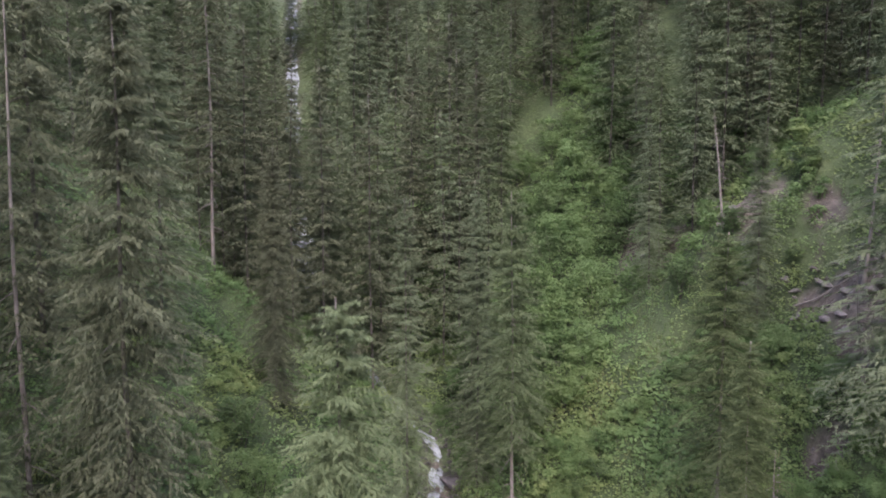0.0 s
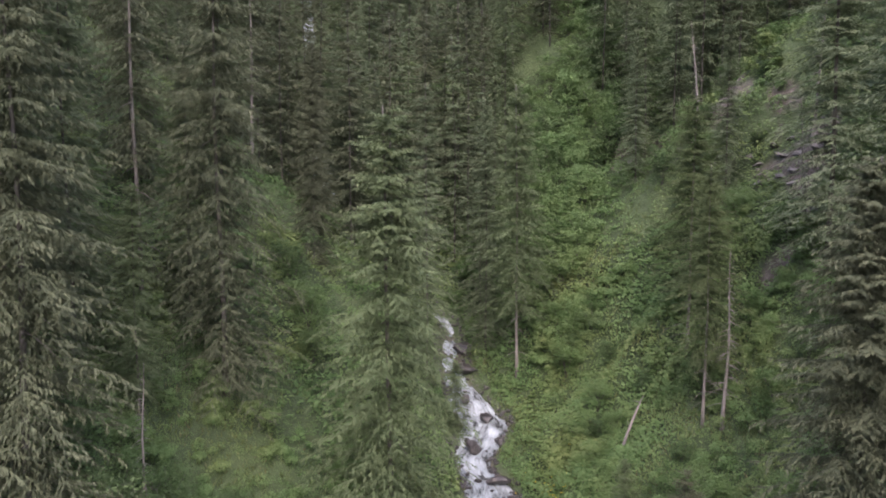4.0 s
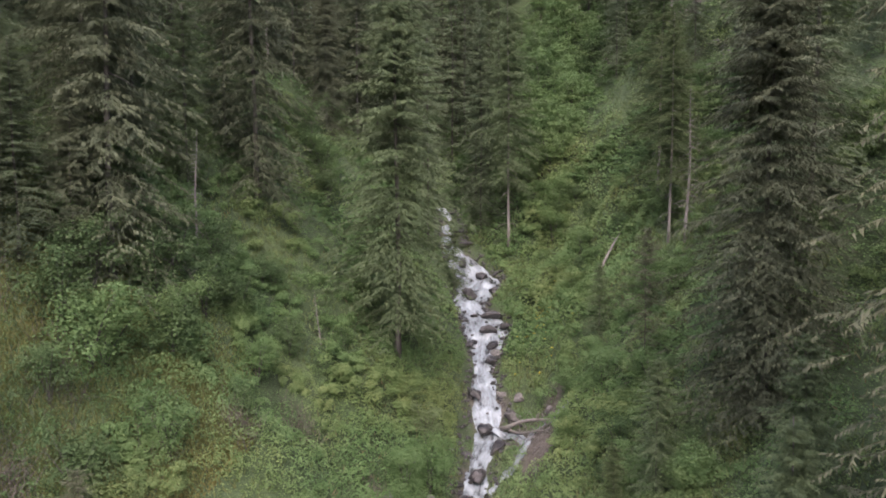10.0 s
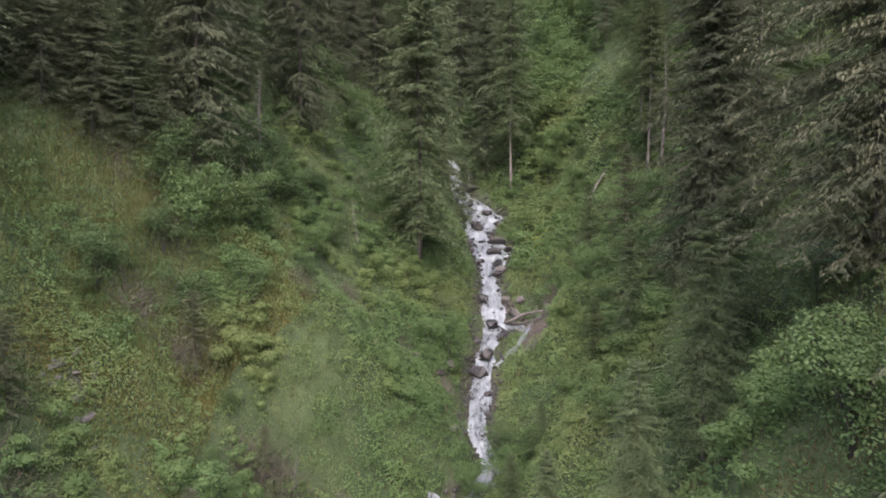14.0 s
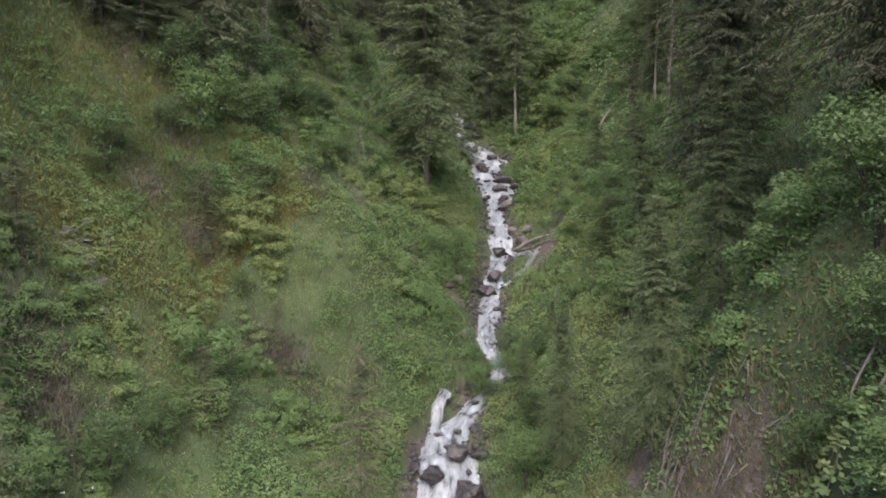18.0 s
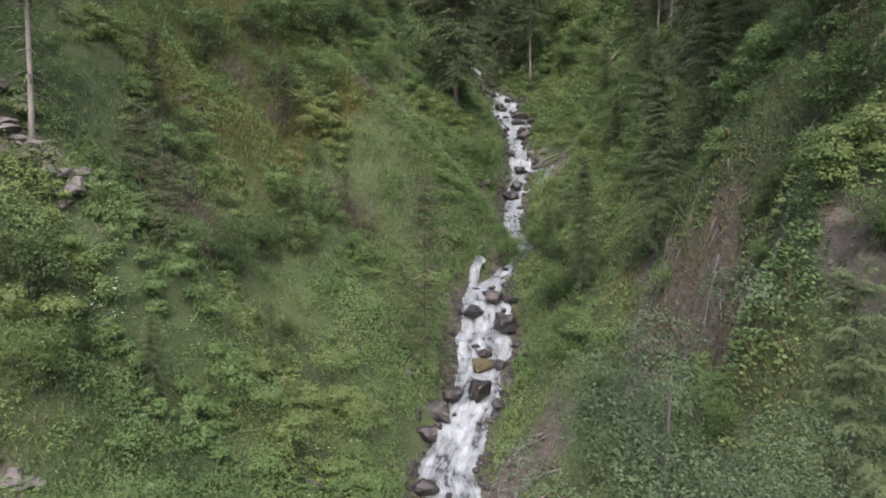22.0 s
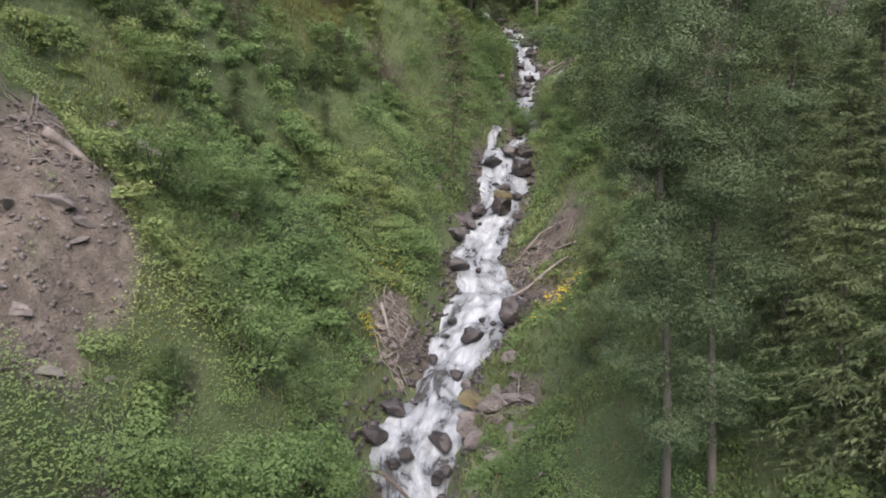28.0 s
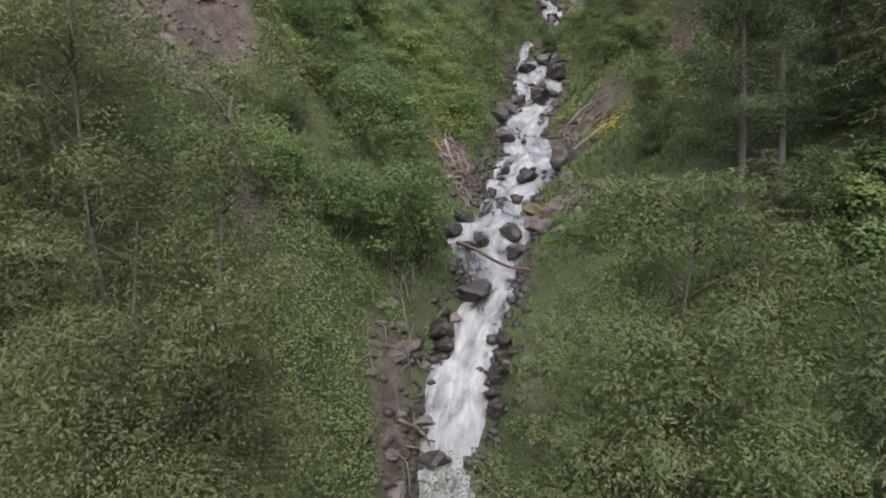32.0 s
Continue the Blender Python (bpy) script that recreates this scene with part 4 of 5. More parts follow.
for x, y, h, tilt, turn in ((-14.0, 21.5, 6.5, 3, 20), (20.8, 54.4, 9, 8, 200), (-9.5, 7.3, 2.6, 10, 60), (14.9, 32.2, 10.5, 2, 100), (22.5, 38.5, 8, 12, 300), (-8.1, 24.4, 3.4, -14, 40), (24.3, 42.0, 11, 3, 30)):
    snag(x, y, h, tilt, turn)


def forest(count, x0, x1, y0, y1, allowed, kinds, apart=3.0):
    """Closed forest on the slopes further off."""
    stood = []
    tries = 0
    while len(stood) < count and tries < count * 30:
        tries += 1
        x, y = PLACE.uniform(x0, x1), PLACE.uniform(y0, y1)
        if abs(x - float(stream_x(y))) < 2.8 or not allowed(x, y) or any((x - a) ** 2 + (y - b) ** 2 < apart ** 2 for a, b in stood):
            continue
        stood.append((x, y))
        spruce(kinds[int(PLACE.integers(len(kinds)))], x, y, PLACE.uniform(17, 28), PLACE.uniform(0.85, 1.15))


forest(205, -46, 40, 58, 120, lambda x, y: not (5.5 < x - 0.1 * (y - 60) < 15 and y < 78), ("far", "far_pale", "far", "far_light"), 2.3)
forest(26, -50, -21, 20, 62, lambda x, y: x < -22 - 0.1 * (y - 20), ("far",), 3.2)
forest(8, -46, -27, -16, 16, lambda x, y: True, ("far",), 4.0)
forest(24, 26, 50, 10, 62, lambda x, y: x > 28, ("far", "far_light"), 3.6)
forest(12, 15, 52, -56, -6, lambda x, y: True, ("far", "far_light"), 4.0)
forest(12, -56, -30, -56, 6, lambda x, y: True, ("far", "far_light"), 4.0)
forest(8, 13, 34, -26, 4, lambda x, y: x > 13 + 0.1 * y, ("far",), 4.0)

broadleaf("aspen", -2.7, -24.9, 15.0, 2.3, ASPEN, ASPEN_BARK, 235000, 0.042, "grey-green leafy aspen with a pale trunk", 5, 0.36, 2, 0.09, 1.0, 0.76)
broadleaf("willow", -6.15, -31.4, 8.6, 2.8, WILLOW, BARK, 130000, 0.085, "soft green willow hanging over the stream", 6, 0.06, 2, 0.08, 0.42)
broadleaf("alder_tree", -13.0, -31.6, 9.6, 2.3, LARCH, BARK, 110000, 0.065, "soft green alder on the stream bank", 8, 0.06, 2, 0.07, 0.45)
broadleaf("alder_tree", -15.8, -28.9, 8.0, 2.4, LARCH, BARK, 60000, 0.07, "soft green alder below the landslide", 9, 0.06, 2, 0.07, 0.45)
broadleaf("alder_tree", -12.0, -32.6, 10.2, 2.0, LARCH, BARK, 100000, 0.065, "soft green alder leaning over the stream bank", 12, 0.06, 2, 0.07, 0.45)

# ---------------------------------------------------------------- bushes
SHRUBS_LEFT = [
    ("dark", -18.0, 16.0, 1.2), ("dark", -14.6, 17.6, 1.3), ("dark", -11.6, 20.4, 1.0), ("dark", -13.2, 21.8, 1.1), ("dark", -16.6, 11.6, 0.9), ("dark", -9.4, 22.0, 0.8), ("dark", -20.0, 14.8, 0.9), ("dark", -16.4, 15.2, 1.25), ("alder", -13.4, 16.4, 1.15), ("alder", -15.2, 13.4, 1.1), ("dark", -12.8, 18.8, 1.2), ("alder", -10.2, 18.4, 0.9),
    ("dark", -15.0, 10.2, 1.1), ("alder", -12.6, 13.0, 1.0), ("dark", -11.8, 42.2, 1.5), ("alder", -10.2, 40.0, 1.3), ("dark", -9.6, 37.6, 1.0),
    ("alder", -2.0, 21.4, 1.15), ("alder", -3.2, 20.2, 0.9), ("dark", -14.6, -1.4, 0.9), ("dark", -13.6, 0.8, 0.8), ("alder", -13.7, -14.8, 0.8), ("dark", -14.4, 19.4, 1.5), ("dark", -18.6, 17.6, 1.4), ("alder", -15.6, 13.0, 1.3), ("dark", -13.4, 16.0, 1.2), ("dark", -16.9, 13.4, 1.2), ("willow", -2.2, 24.6, 0.8),
    ("alder", -10.6, -22.6, 1.0), ("alder", -11.6, -20.6, 0.9), ("dark", -10.2, -20.2, 0.7), ("alder", -15.4, -5.2, 0.8),
    ("dark", -17.8, -11.6, 0.9), ("alder", -16.6, -13.6, 0.8), ("dark", -18.6, 8.6, 1.1), ("dark", -17.4, 19.6, 1.2),
]
SHRUBS_RIGHT = [
    ("alder", 13.2, 75.5, 1.8), ("alder", 15.4, 71, 1.6), ("alder", 12.0, 69, 1.5), ("alder", 10.4, 64, 1.5), ("alder", 12.6, 62, 1.4),
    ("alder", 9.4, 58.5, 1.4), ("alder", 8.4, 54.5, 1.2), ("alder", 10.6, 55.5, 1.2), ("alder", 9.2, 49.6, 1.0), ("dark", 11.4, 44.6, 0.9),
    ("alder", 9.6, 41.0, 0.8), ("dark", 14.6, 34.8, 1.1), ("alder", 11.8, 30.4, 0.9), ("alder", 12.8, 27.4, 1.1), ("alder", 9.4, 20.4, 1.0),
    ("dark", 7.2, 18.4, 0.9), ("alder", 5.8, 8.8, 0.9), ("alder", 7.0, 6.6, 1.0), ("alder", 8.2, -6.8, 1.3), ("alder", 7.2, -9.0, 1.0),
    ("alder", -0.2, -0.6, 0.9), ("alder", 0.4, 4.6, 1.0), ("dark", 1.2, 7.0, 0.8), ("alder", 18.0, 36.2, 0.9), ("alder", 20.0, 30.5, 0.8), ("alder", 22.0, 39.4, 0.6), ("alder", 20.6, 44.6, 0.7), ("alder", 20.4, 50.4, 0.7), ("dark", 25.4, 52.4, 0.5),
    ("alder", 20.6, 56.4, 0.9), ("dark", 18.2, 61.0, 0.8), ("alder", 23.4, 37.8, 0.8), ("dark", 0.9, 15.2, 0.9), ("alder", -1.1, 13.0, 0.8), ("alder", 0.9, 11.6, 0.85), ("alder", -0.4, 11.9, 0.55), ("dark", 2.2, 12.8, 0.8), ("alder", 5.3, -12.6, 0.7), ("alder", 3.6, -3.8, 0.4), ("alder", 5.6, -15.2, 0.6), ("alder", 4.9, -9.8, 0.35), ("willow", 0.2, -7.2, 0.55), ("willow", -0.6, -10.6, 0.6), ("willow", -1.8, -14.2, 0.55), ("willow", -2.4, -17.6, 0.6), ("dark", -3.6, -26.4, 0.6), ("willow", -4.4, -24.4, 0.5), ("willow", -4.0, -28.4, 0.6), ("dark", -5.0, -21.6, 0.4), ("dark", -2.0, -26.8, 0.7), ("willow", 1.2, -4.6, 0.6), ("alder", 1.6, -8.0, 0.6), ("alder", 2.2, -12.6, 0.8), ("dark", 6.0, -8.2, 0.55), ("alder", 7.8, -12.2, 0.8), ("alder", -9.9, -21.8, 0.75), ("alder", -11.8, -23.4, 0.8), ("dark", -12.6, -20.4, 0.6), ("alder", -13.0, -24.6, 0.8),
]
for row in SHRUBS_LEFT + SHRUBS_RIGHT:
    shrub(*row)


def thicket(count, x0, x1, y0, y1, kinds, lo, hi, allowed, label="low green bushes grown together on the slope"):
    n = tries = 0
    lobes, leaf, leaves = [], 0.095 if y1 < 52 else 0.17, 0
    rng = np.random.default_rng(count * 7 + int(y1))
    while n < count and tries < count * 60:
        tries += 1
        x, y = PLACE.uniform(x0, x1), PLACE.uniform(y0, y1)
        off = x - float(stream_x(y))
        if abs(off) < 2.2 or float(fbm(x, y, 7.0, 91, 3)) < PLACE.uniform(-0.35, 0.2) or not allowed(x, y, off) or float(bare(np.array([x]), np.array([y]))[0]) > 0.3:
            continue
        kind = kinds[int(PLACE.integers(len(kinds)))]
        size = PLACE.uniform(lo, hi)
        n += 1
        if n <= 25 and kind != "low":
            shrub(kind, x, y, size, PLACE.uniform(0.7, 1.1))
            continue
        high, wide = SHRUB_KINDS[kind][1] * size, SHRUB_KINDS[kind][2] * size
        for _ in range(int(PLACE.integers(5, 11))):
            ox, oy = rng.normal(0, 0.5, 2) * wide
            lobes.append((x + ox, y + oy, ground_at(x + ox, y + oy) + high * rng.uniform(0.1, 0.75), wide * rng.uniform(0.25, 0.5)))
            leaves += int((330 if y1 < 52 else 130) * size + 40)
    if lobes:
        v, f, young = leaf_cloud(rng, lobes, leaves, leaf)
        tagged(part("thicket", mesh_of("thicket", v, f, shoot_and_light=young), HERB if "low" in kinds else ALDER), label, "bushes", kind="stuff")


def meadow(x, y):
    """Open grass high on the slope."""
    return math.hypot((x + 18.5) / 4.5, (y - 9) / 6) < 1


thicket(70, 5.5, 20, 54, 88, ("alder", "alder", "dark"), 0.9, 1.7, lambda x, y, d: True)
thicket(90, -22, -4, -24, 30, ("low", "low", "low", "dark", "alder"), 0.35, 1.0, lambda x, y, d: d < -3 and not meadow(x, y))
thicket(120, -22, -4, -18, 24, ("low", "low", "dark"), 0.3, 0.6, lambda x, y, d: d < -2.5 and not meadow(x, y))
thicket(110, 0, 24, -14, 50, ("low", "low", "alder", "dark"), 0.4, 0.9, lambda x, y, d: d > 3.5)
thicket(85, 5, 21, 12, 50, ("alder", "dark", "dark", "low"), 0.5, 1.1, lambda x, y, d: d > 5)
thicket(45, 6.5, 18, 38, 64, ("low", "dark", "alder"), 0.4, 0.9, lambda x, y, d: d > 4)
thicket(34, 17, 30, 34, 64, ("low", "alder", "dark"), 0.5, 1.1, lambda x, y, d: True)
thicket(45, -30, 10, 56, 100, ("alder", "dark"), 0.7, 1.5, lambda x, y, d: abs(d) < 12)
thicket(60, -14, -3, 20, 48, ("low", "low", "dark"), 0.35, 0.8, lambda x, y, d: d < -2.5)
thicket(20, -24, -12, 22, 55, ("dark", "low"), 0.6, 1.0, lambda x, y, d: True)
thicket(26, -3, 12, -38, -14, ("low", "alder", "dark"), 0.5, 1.0, lambda x, y, d: d > 4)
thicket(16, -24, -13, -40, -26, ("low", "alder", "dark"), 0.6, 1.1, lambda x, y, d: d < -3)

# ---------------------------------------------------------------- the herb layer
FIELD = np.random.default_rng(21)


def spread_points(count, x0, x1, y0, y1, bare_limit=0.6, margin=0.1):
    x, y = FIELD.uniform(x0, x1, count), FIELD.uniform(y0, y1, count)
    # outer limits fray out instead of ending in a line
    fray = 2.5 * fbm(x, y, 6.0, 77, 3) + FIELD.normal(0, 1.0, count)
    y = np.where(y > y1 - 3, y1 - 3 + (y - y1 + 3) + fray, np.where(y < y0 + 3, y + fray, y))
    if x0 < -5:
        x = np.where(x < x0 + 4, x + 1.3 * fray, x)
    if x1 > 5:
        x = np.where(x > x1 - 4, x + 1.3 * fray, x)
    x = x + stream_x(y)
    keep = (np.abs(x - stream_x(y)) > 0.5 * stream_w(y) + margin) & (bare(x, y) < bare_limit * FIELD.uniform(0.6, 1.6, count))
    return x[keep], y[keep]


def herb_layer(name, count, box, size, height, mat, label, seed, hole=False):
    """Broad leaves in knee-high humps."""
    x, y = spread_points(count, *box, 0.6, 0.5)
    if hole:
        outside = (np.abs(x + 2) > 27) | (y < -42)
        x, y = x[outside], y[outside]
    n = len(x)
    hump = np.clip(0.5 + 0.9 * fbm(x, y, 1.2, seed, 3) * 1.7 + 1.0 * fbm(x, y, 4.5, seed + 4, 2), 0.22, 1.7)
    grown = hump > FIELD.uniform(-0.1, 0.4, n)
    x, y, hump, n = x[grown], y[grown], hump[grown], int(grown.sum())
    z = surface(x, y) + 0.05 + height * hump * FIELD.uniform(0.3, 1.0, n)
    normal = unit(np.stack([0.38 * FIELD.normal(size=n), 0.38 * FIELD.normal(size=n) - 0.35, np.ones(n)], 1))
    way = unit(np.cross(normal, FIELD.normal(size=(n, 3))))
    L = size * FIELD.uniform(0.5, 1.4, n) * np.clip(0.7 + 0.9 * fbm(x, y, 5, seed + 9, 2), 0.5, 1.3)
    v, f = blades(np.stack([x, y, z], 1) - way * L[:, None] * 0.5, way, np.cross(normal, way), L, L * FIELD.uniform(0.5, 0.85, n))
    # leaf tone rises with height: shade low in the humps is painted in
    return tagged(part(name, mesh_of(name, v, f, shoot_and_light=np.repeat(np.clip((z - surface(x, y)) / (height * 1.1), 0, 1), 4)), mat), label, "undergrowth", kind="stuff")


def tussocks(count, box, lo, hi, leaf, leaves, mat, label, seed):
    """Small rounded clumps of herbs, with light above and shade at the foot put into their leaf colour."""
    rng = np.random.default_rng(seed)
    x, y = spread_points(count, *box, 0.5, 0.75)
    r = rng.uniform(lo, hi, len(x)) * np.clip(0.8 + 0.9 * fbm(x, y, 3.0, seed, 2), 0.45, 1.3)
    lobes = np.stack([x, y, surface(x, y) + 0.35 * r, r], 1)
    v, f, young = leaf_cloud(rng, lobes, leaves * len(x), leaf, 0.5, 1.0, 0.95)
    return tagged(part("undergrowth", mesh_of("undergrowth", v, f, shoot_and_light=young), mat), label, "undergrowth", kind="stuff")


def grass_layer(name, count, box, size, mat, label, seed, least=-0.12, soil=0.4):
    x, y = spread_points(count, *box, soil, 0.05)
    tuft = fbm(x, y, 2.2, seed, 3)
    x, y = x[tuft > least], y[tuft > least]
    n = len(x)
    way = unit(np.stack([0.5 * FIELD.normal(size=n), 0.5 * FIELD.normal(size=n) - 0.25, np.ones(n)], 1))
    side = unit(np.cross(way, FIELD.normal(size=(n, 3))))
    L = size * FIELD.uniform(0.5, 1.4, n)
    v, f = blades(np.stack([x, y, surface(x, y) - 0.03], 1), way, side, L, L * 0.14 + 0.015, 0.35)
    return tagged(part(name, mesh_of(name, v, f), mat), label, "grass", kind="stuff")


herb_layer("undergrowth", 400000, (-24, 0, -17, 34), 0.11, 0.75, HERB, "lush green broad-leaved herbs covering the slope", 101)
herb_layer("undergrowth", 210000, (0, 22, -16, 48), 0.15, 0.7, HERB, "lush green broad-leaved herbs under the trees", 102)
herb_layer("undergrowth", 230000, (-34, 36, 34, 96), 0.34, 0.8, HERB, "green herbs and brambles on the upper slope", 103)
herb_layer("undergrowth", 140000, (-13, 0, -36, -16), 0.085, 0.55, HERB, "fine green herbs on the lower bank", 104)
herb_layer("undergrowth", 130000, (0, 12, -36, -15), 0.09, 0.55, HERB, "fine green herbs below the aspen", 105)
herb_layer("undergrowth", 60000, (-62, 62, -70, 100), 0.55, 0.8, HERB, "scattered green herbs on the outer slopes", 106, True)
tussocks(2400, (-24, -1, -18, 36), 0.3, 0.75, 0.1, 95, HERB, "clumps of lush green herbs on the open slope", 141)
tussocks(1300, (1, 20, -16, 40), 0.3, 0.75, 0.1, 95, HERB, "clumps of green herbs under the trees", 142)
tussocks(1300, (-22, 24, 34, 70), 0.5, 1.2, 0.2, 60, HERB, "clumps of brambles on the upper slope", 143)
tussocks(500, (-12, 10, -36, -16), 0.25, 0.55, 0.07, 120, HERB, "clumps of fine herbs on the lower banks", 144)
grass_layer("grass", 45000, (-24, 0, -18, 40), 0.36, GRASS, "long yellowish green grass on the slope", 111)
grass_layer("grass", 60000, (-21, -10, 4, 19), 0.3, MEADOW, "olive meadow grass on the open slope", 117, -0.6)
grass_layer("grass", 14000, (7.0, 15.0, -18, 2), 0.3, GRASS, "green grass tufts hanging on the eroded bank", 119, 0.06, 2.0)
grass_layer("grass", 26000, (6.0, 15.0, -18, 2), 0.24, DRYGRASS, "dry grass hanging on the eroded bank", 121, -0.1, 2.0)
grass_layer("grass", 40000, (-13, 12, -36, -12), 0.28, GRASS, "short green grass on the lower banks", 113)
grass_layer("grass", 40000, (0, 16, -18, 56), 0.42, GRASS, "long yellowish green grass beside the stream", 112)
grass_layer("grass", 20000, (-24, 20, -30, 44), 0.34, DRYGRASS, "patches of dry brownish grass on the slope", 131, 0.16)


# ---------------------------------------------------------------- stones
def stone_mesh(seed, rough=0.3, flat=0.7, level=3):
    rng = np.random.default_rng(seed)
    bm = bmesh.new()
    bmesh.ops.create_icosphere(bm, subdivisions=level, radius=1)
    cuts = [(Vector(rng.normal(size=3)).normalized(), rng.uniform(0.4, 0.8)) for _ in range(12)]
    for v in bm.verts:
        p = v.co.copy()
        for n, d in cuts:
            over = p.dot(n) - d
            if over > 0:
                p -= n * over * 0.9
        p *= 1 + rough * noise.noise(p * 1.6 + Vector((seed, 0, 0))) + 0.1 * noise.noise(p * 5) + 0.05 * noise.noise(p * 11)
        v.co = Vector((p.x, p.y * 0.85, p.z * flat))
    me = bpy.data.meshes.new("stone")
    bm.to_mesh(me)
    bm.free()
    return me


STONE_MESHES = {k: [stone_mesh(s, 0.35, 0.72) for s in range(3 + 10 * i, 8 + 10 * i)] for i, k in enumerate(("wet", "dry", "moss"))}
for key, mat in (("wet", STONE), ("dry", DRYSTONE), ("moss", MOSSY)):
    for me in STONE_MESHES[key]:
        me.materials.append(mat)
STONE_LABELS = {"wet": ("boulder", "dark wet boulder in the white water"), "dry": ("rock", "grey-brown angular rock on bare soil"), "moss": ("boulder", "boulder with olive moss beside the stream")}
ROCKS = np.random.default_rng(31)


def stone(kind, x, y, size, sink=0.35, level=None, slab=1.0):
    me = STONE_MESHES[kind][int(ROCKS.integers(5))]
    name, label = STONE_LABELS[kind]
    ob = tagged(new(name, me), label, "rock", "stones of the ravine")
    z = (ground_at(x, y) if level is None else level) + size * 0.72 * (0.5 - sink)
    a, b, c = ROCKS.uniform(-18, 18), ROCKS.uniform(-18, 18), ROCKS.uniform(0, 360)
    s = size * 0.5
    ob.matrix_basis = pose(x, y, z, a, b, c) @ Matrix.Diagonal((s * slab * ROCKS.uniform(0.85, 1.25), s * ROCKS.uniform(0.85, 1.2), s * ROCKS.uniform(0.8, 1.15) / slab, 1))
    return ob


def in_stream(kind, x, y, size):
    return stone(kind, x, y, size * 1.24, 0.22, float(stream_z(y)) - 0.02)


# boulders of the lower falls, of the pools below them, of the last chute, and of the upper run
LOWER_FALLS = [
    ("wet", -3.2, 11.3, 0.5), ("wet", -3.5, 6.6, 1.1), ("wet", -2.1, 5.7, 1.7), ("wet", -3.2, 3.8, 0.8), ("wet", -2.5, 3.2, 0.8), ("moss", -3.4, 2.9, 1.0),
    ("wet", -3.6, 0.3, 1.5), ("wet", -2.0, 1.6, 1.0), ("wet", -5.0, 0.3, 1.0), ("wet", -5.6, -0.6, 1.2), ("wet", -6.0, -2.0, 1.1), ("wet", -6.2, -4.8, 1.1),
    ("wet", -2.4, 7.7, 1.2), ("wet", -1.3, 7.9, 0.8), ("wet", -5.1, 2.4, 0.7), ("wet", -1.4, 4.4, 0.7), ("wet", -2.7, -0.3, 0.8), ("dry", -7.0, -5.2, 0.7),
]
POOLS = [
    ("wet", -4.0, -9.6, 1.7), ("wet", -5.7, -11.2, 0.8), ("wet", -7.2, -12.4, 0.4), ("wet", -6.8, -11.0, 0.25), ("moss", -5.95, -15.6, 0.95), ("dry", -6.3, -16.7, 0.7),
    ("dry", -5.5, -16.4, 0.9), ("dry", -6.1, -17.4, 0.8), ("wet", -7.1, -17.4, 0.8), ("wet", -8.0, -18.1, 0.6), ("wet", -8.5, -15.8, 0.8), ("wet", -8.9, -17.2, 0.8),
    ("wet", -6.9, -18.7, 0.45), ("dry", -6.1, -14.4, 0.5), ("wet", -6.4, -13.7, 0.5), ("dry", -5.7, -17.6, 0.45), ("dry", -9.1, -14.8, 0.45), ("dry", -5.2, -17.9, 0.6),
]
LAST_CHUTE = [
    ("wet", -8.45, -21.1, 0.9), ("wet", -7.1, -19.0, 0.5), ("wet", -6.8, -20.8, 0.7), ("wet", -9.3, -22.5, 0.8), ("dry", -8.9, -21.9, 0.5), ("wet", -9.3, -22.9, 0.5),
    ("dry", -9.7, -23.5, 0.4), ("dry", -10.4, -24.3, 0.35), ("dry", -10.5, -23.7, 0.3), ("wet", -8.6, -25.7, 0.45), ("wet", -9.5, -25.7, 0.6), ("wet", -7.7, -22.8, 0.6),
    ("wet", -7.9, -23.9, 0.7), ("wet", -8.0, -24.7, 0.7), ("dry", -6.1, -20.0, 0.6), ("wet", -9.9, -24.6, 0.5),
]
UPPER_RUN = [
    ("wet", 0.7, 48.7, 1.0), ("wet", 2.2, 46.7, 1.3), ("wet", 1.0, 43.6, 1.4), ("wet", 2.6, 40.2, 1.2), ("wet", 2.2, 38.2, 1.2), ("wet", 0.8, 36.9, 0.8),
    ("wet", 1.4, 29.2, 1.2), ("wet", 2.2, 27.6, 1.1), ("wet", 3.6, 26.7, 1.0), ("wet", 0.5, 55.2, 1.8), ("wet", 0.9, 52.5, 1.5), ("wet", -0.6, 52.2, 0.9),
    ("wet", -0.8, 50.0, 1.1), ("wet", 2.5, 36.8, 0.9), ("wet", 1.0, 31.9, 0.9), ("wet", 0.0, 27.2, 0.8), ("wet", 3.5, 38.6, 0.9), ("wet", 0.6, 25.1, 1.1),
    ("wet", 0.0, 23.0, 1.2), ("wet", -0.6, 25.5, 0.7), ("wet", 2.3, 35.0, 0.9), ("wet", 3.0, 44.4, 0.8),
]
BAR_STONES = [
    ("dry", 3.3, 29.5, 1.3), ("dry", 5.5, 28.9, 1.0), ("dry", 4.5, 28.3, 0.9), ("dry", 3.7, 30.8, 1.0), ("dry", 2.7, 35.9, 1.0), ("dry", 2.6, 31.9, 0.8),
    ("dry", -2.0, 21.1, 1.0), ("dry", -2.6, 19.7, 0.7), ("dry", -1.8, 15.8, 0.8), ("dry", -4.1, 19.3, 0.6), ("wet", -1.3, 17.4, 0.6), ("wet", -2.2, 13.6, 0.8),
]
for kind, x, y, size in LOWER_FALLS + POOLS + LAST_CHUTE + UPPER_RUN + BAR_STONES:
    if kind == "dry":
        stone(kind, x, y, size, 0.2, max(ground_at(x, y), float(stream_z(y))))
    else:
        in_stream(kind, x, y, size)
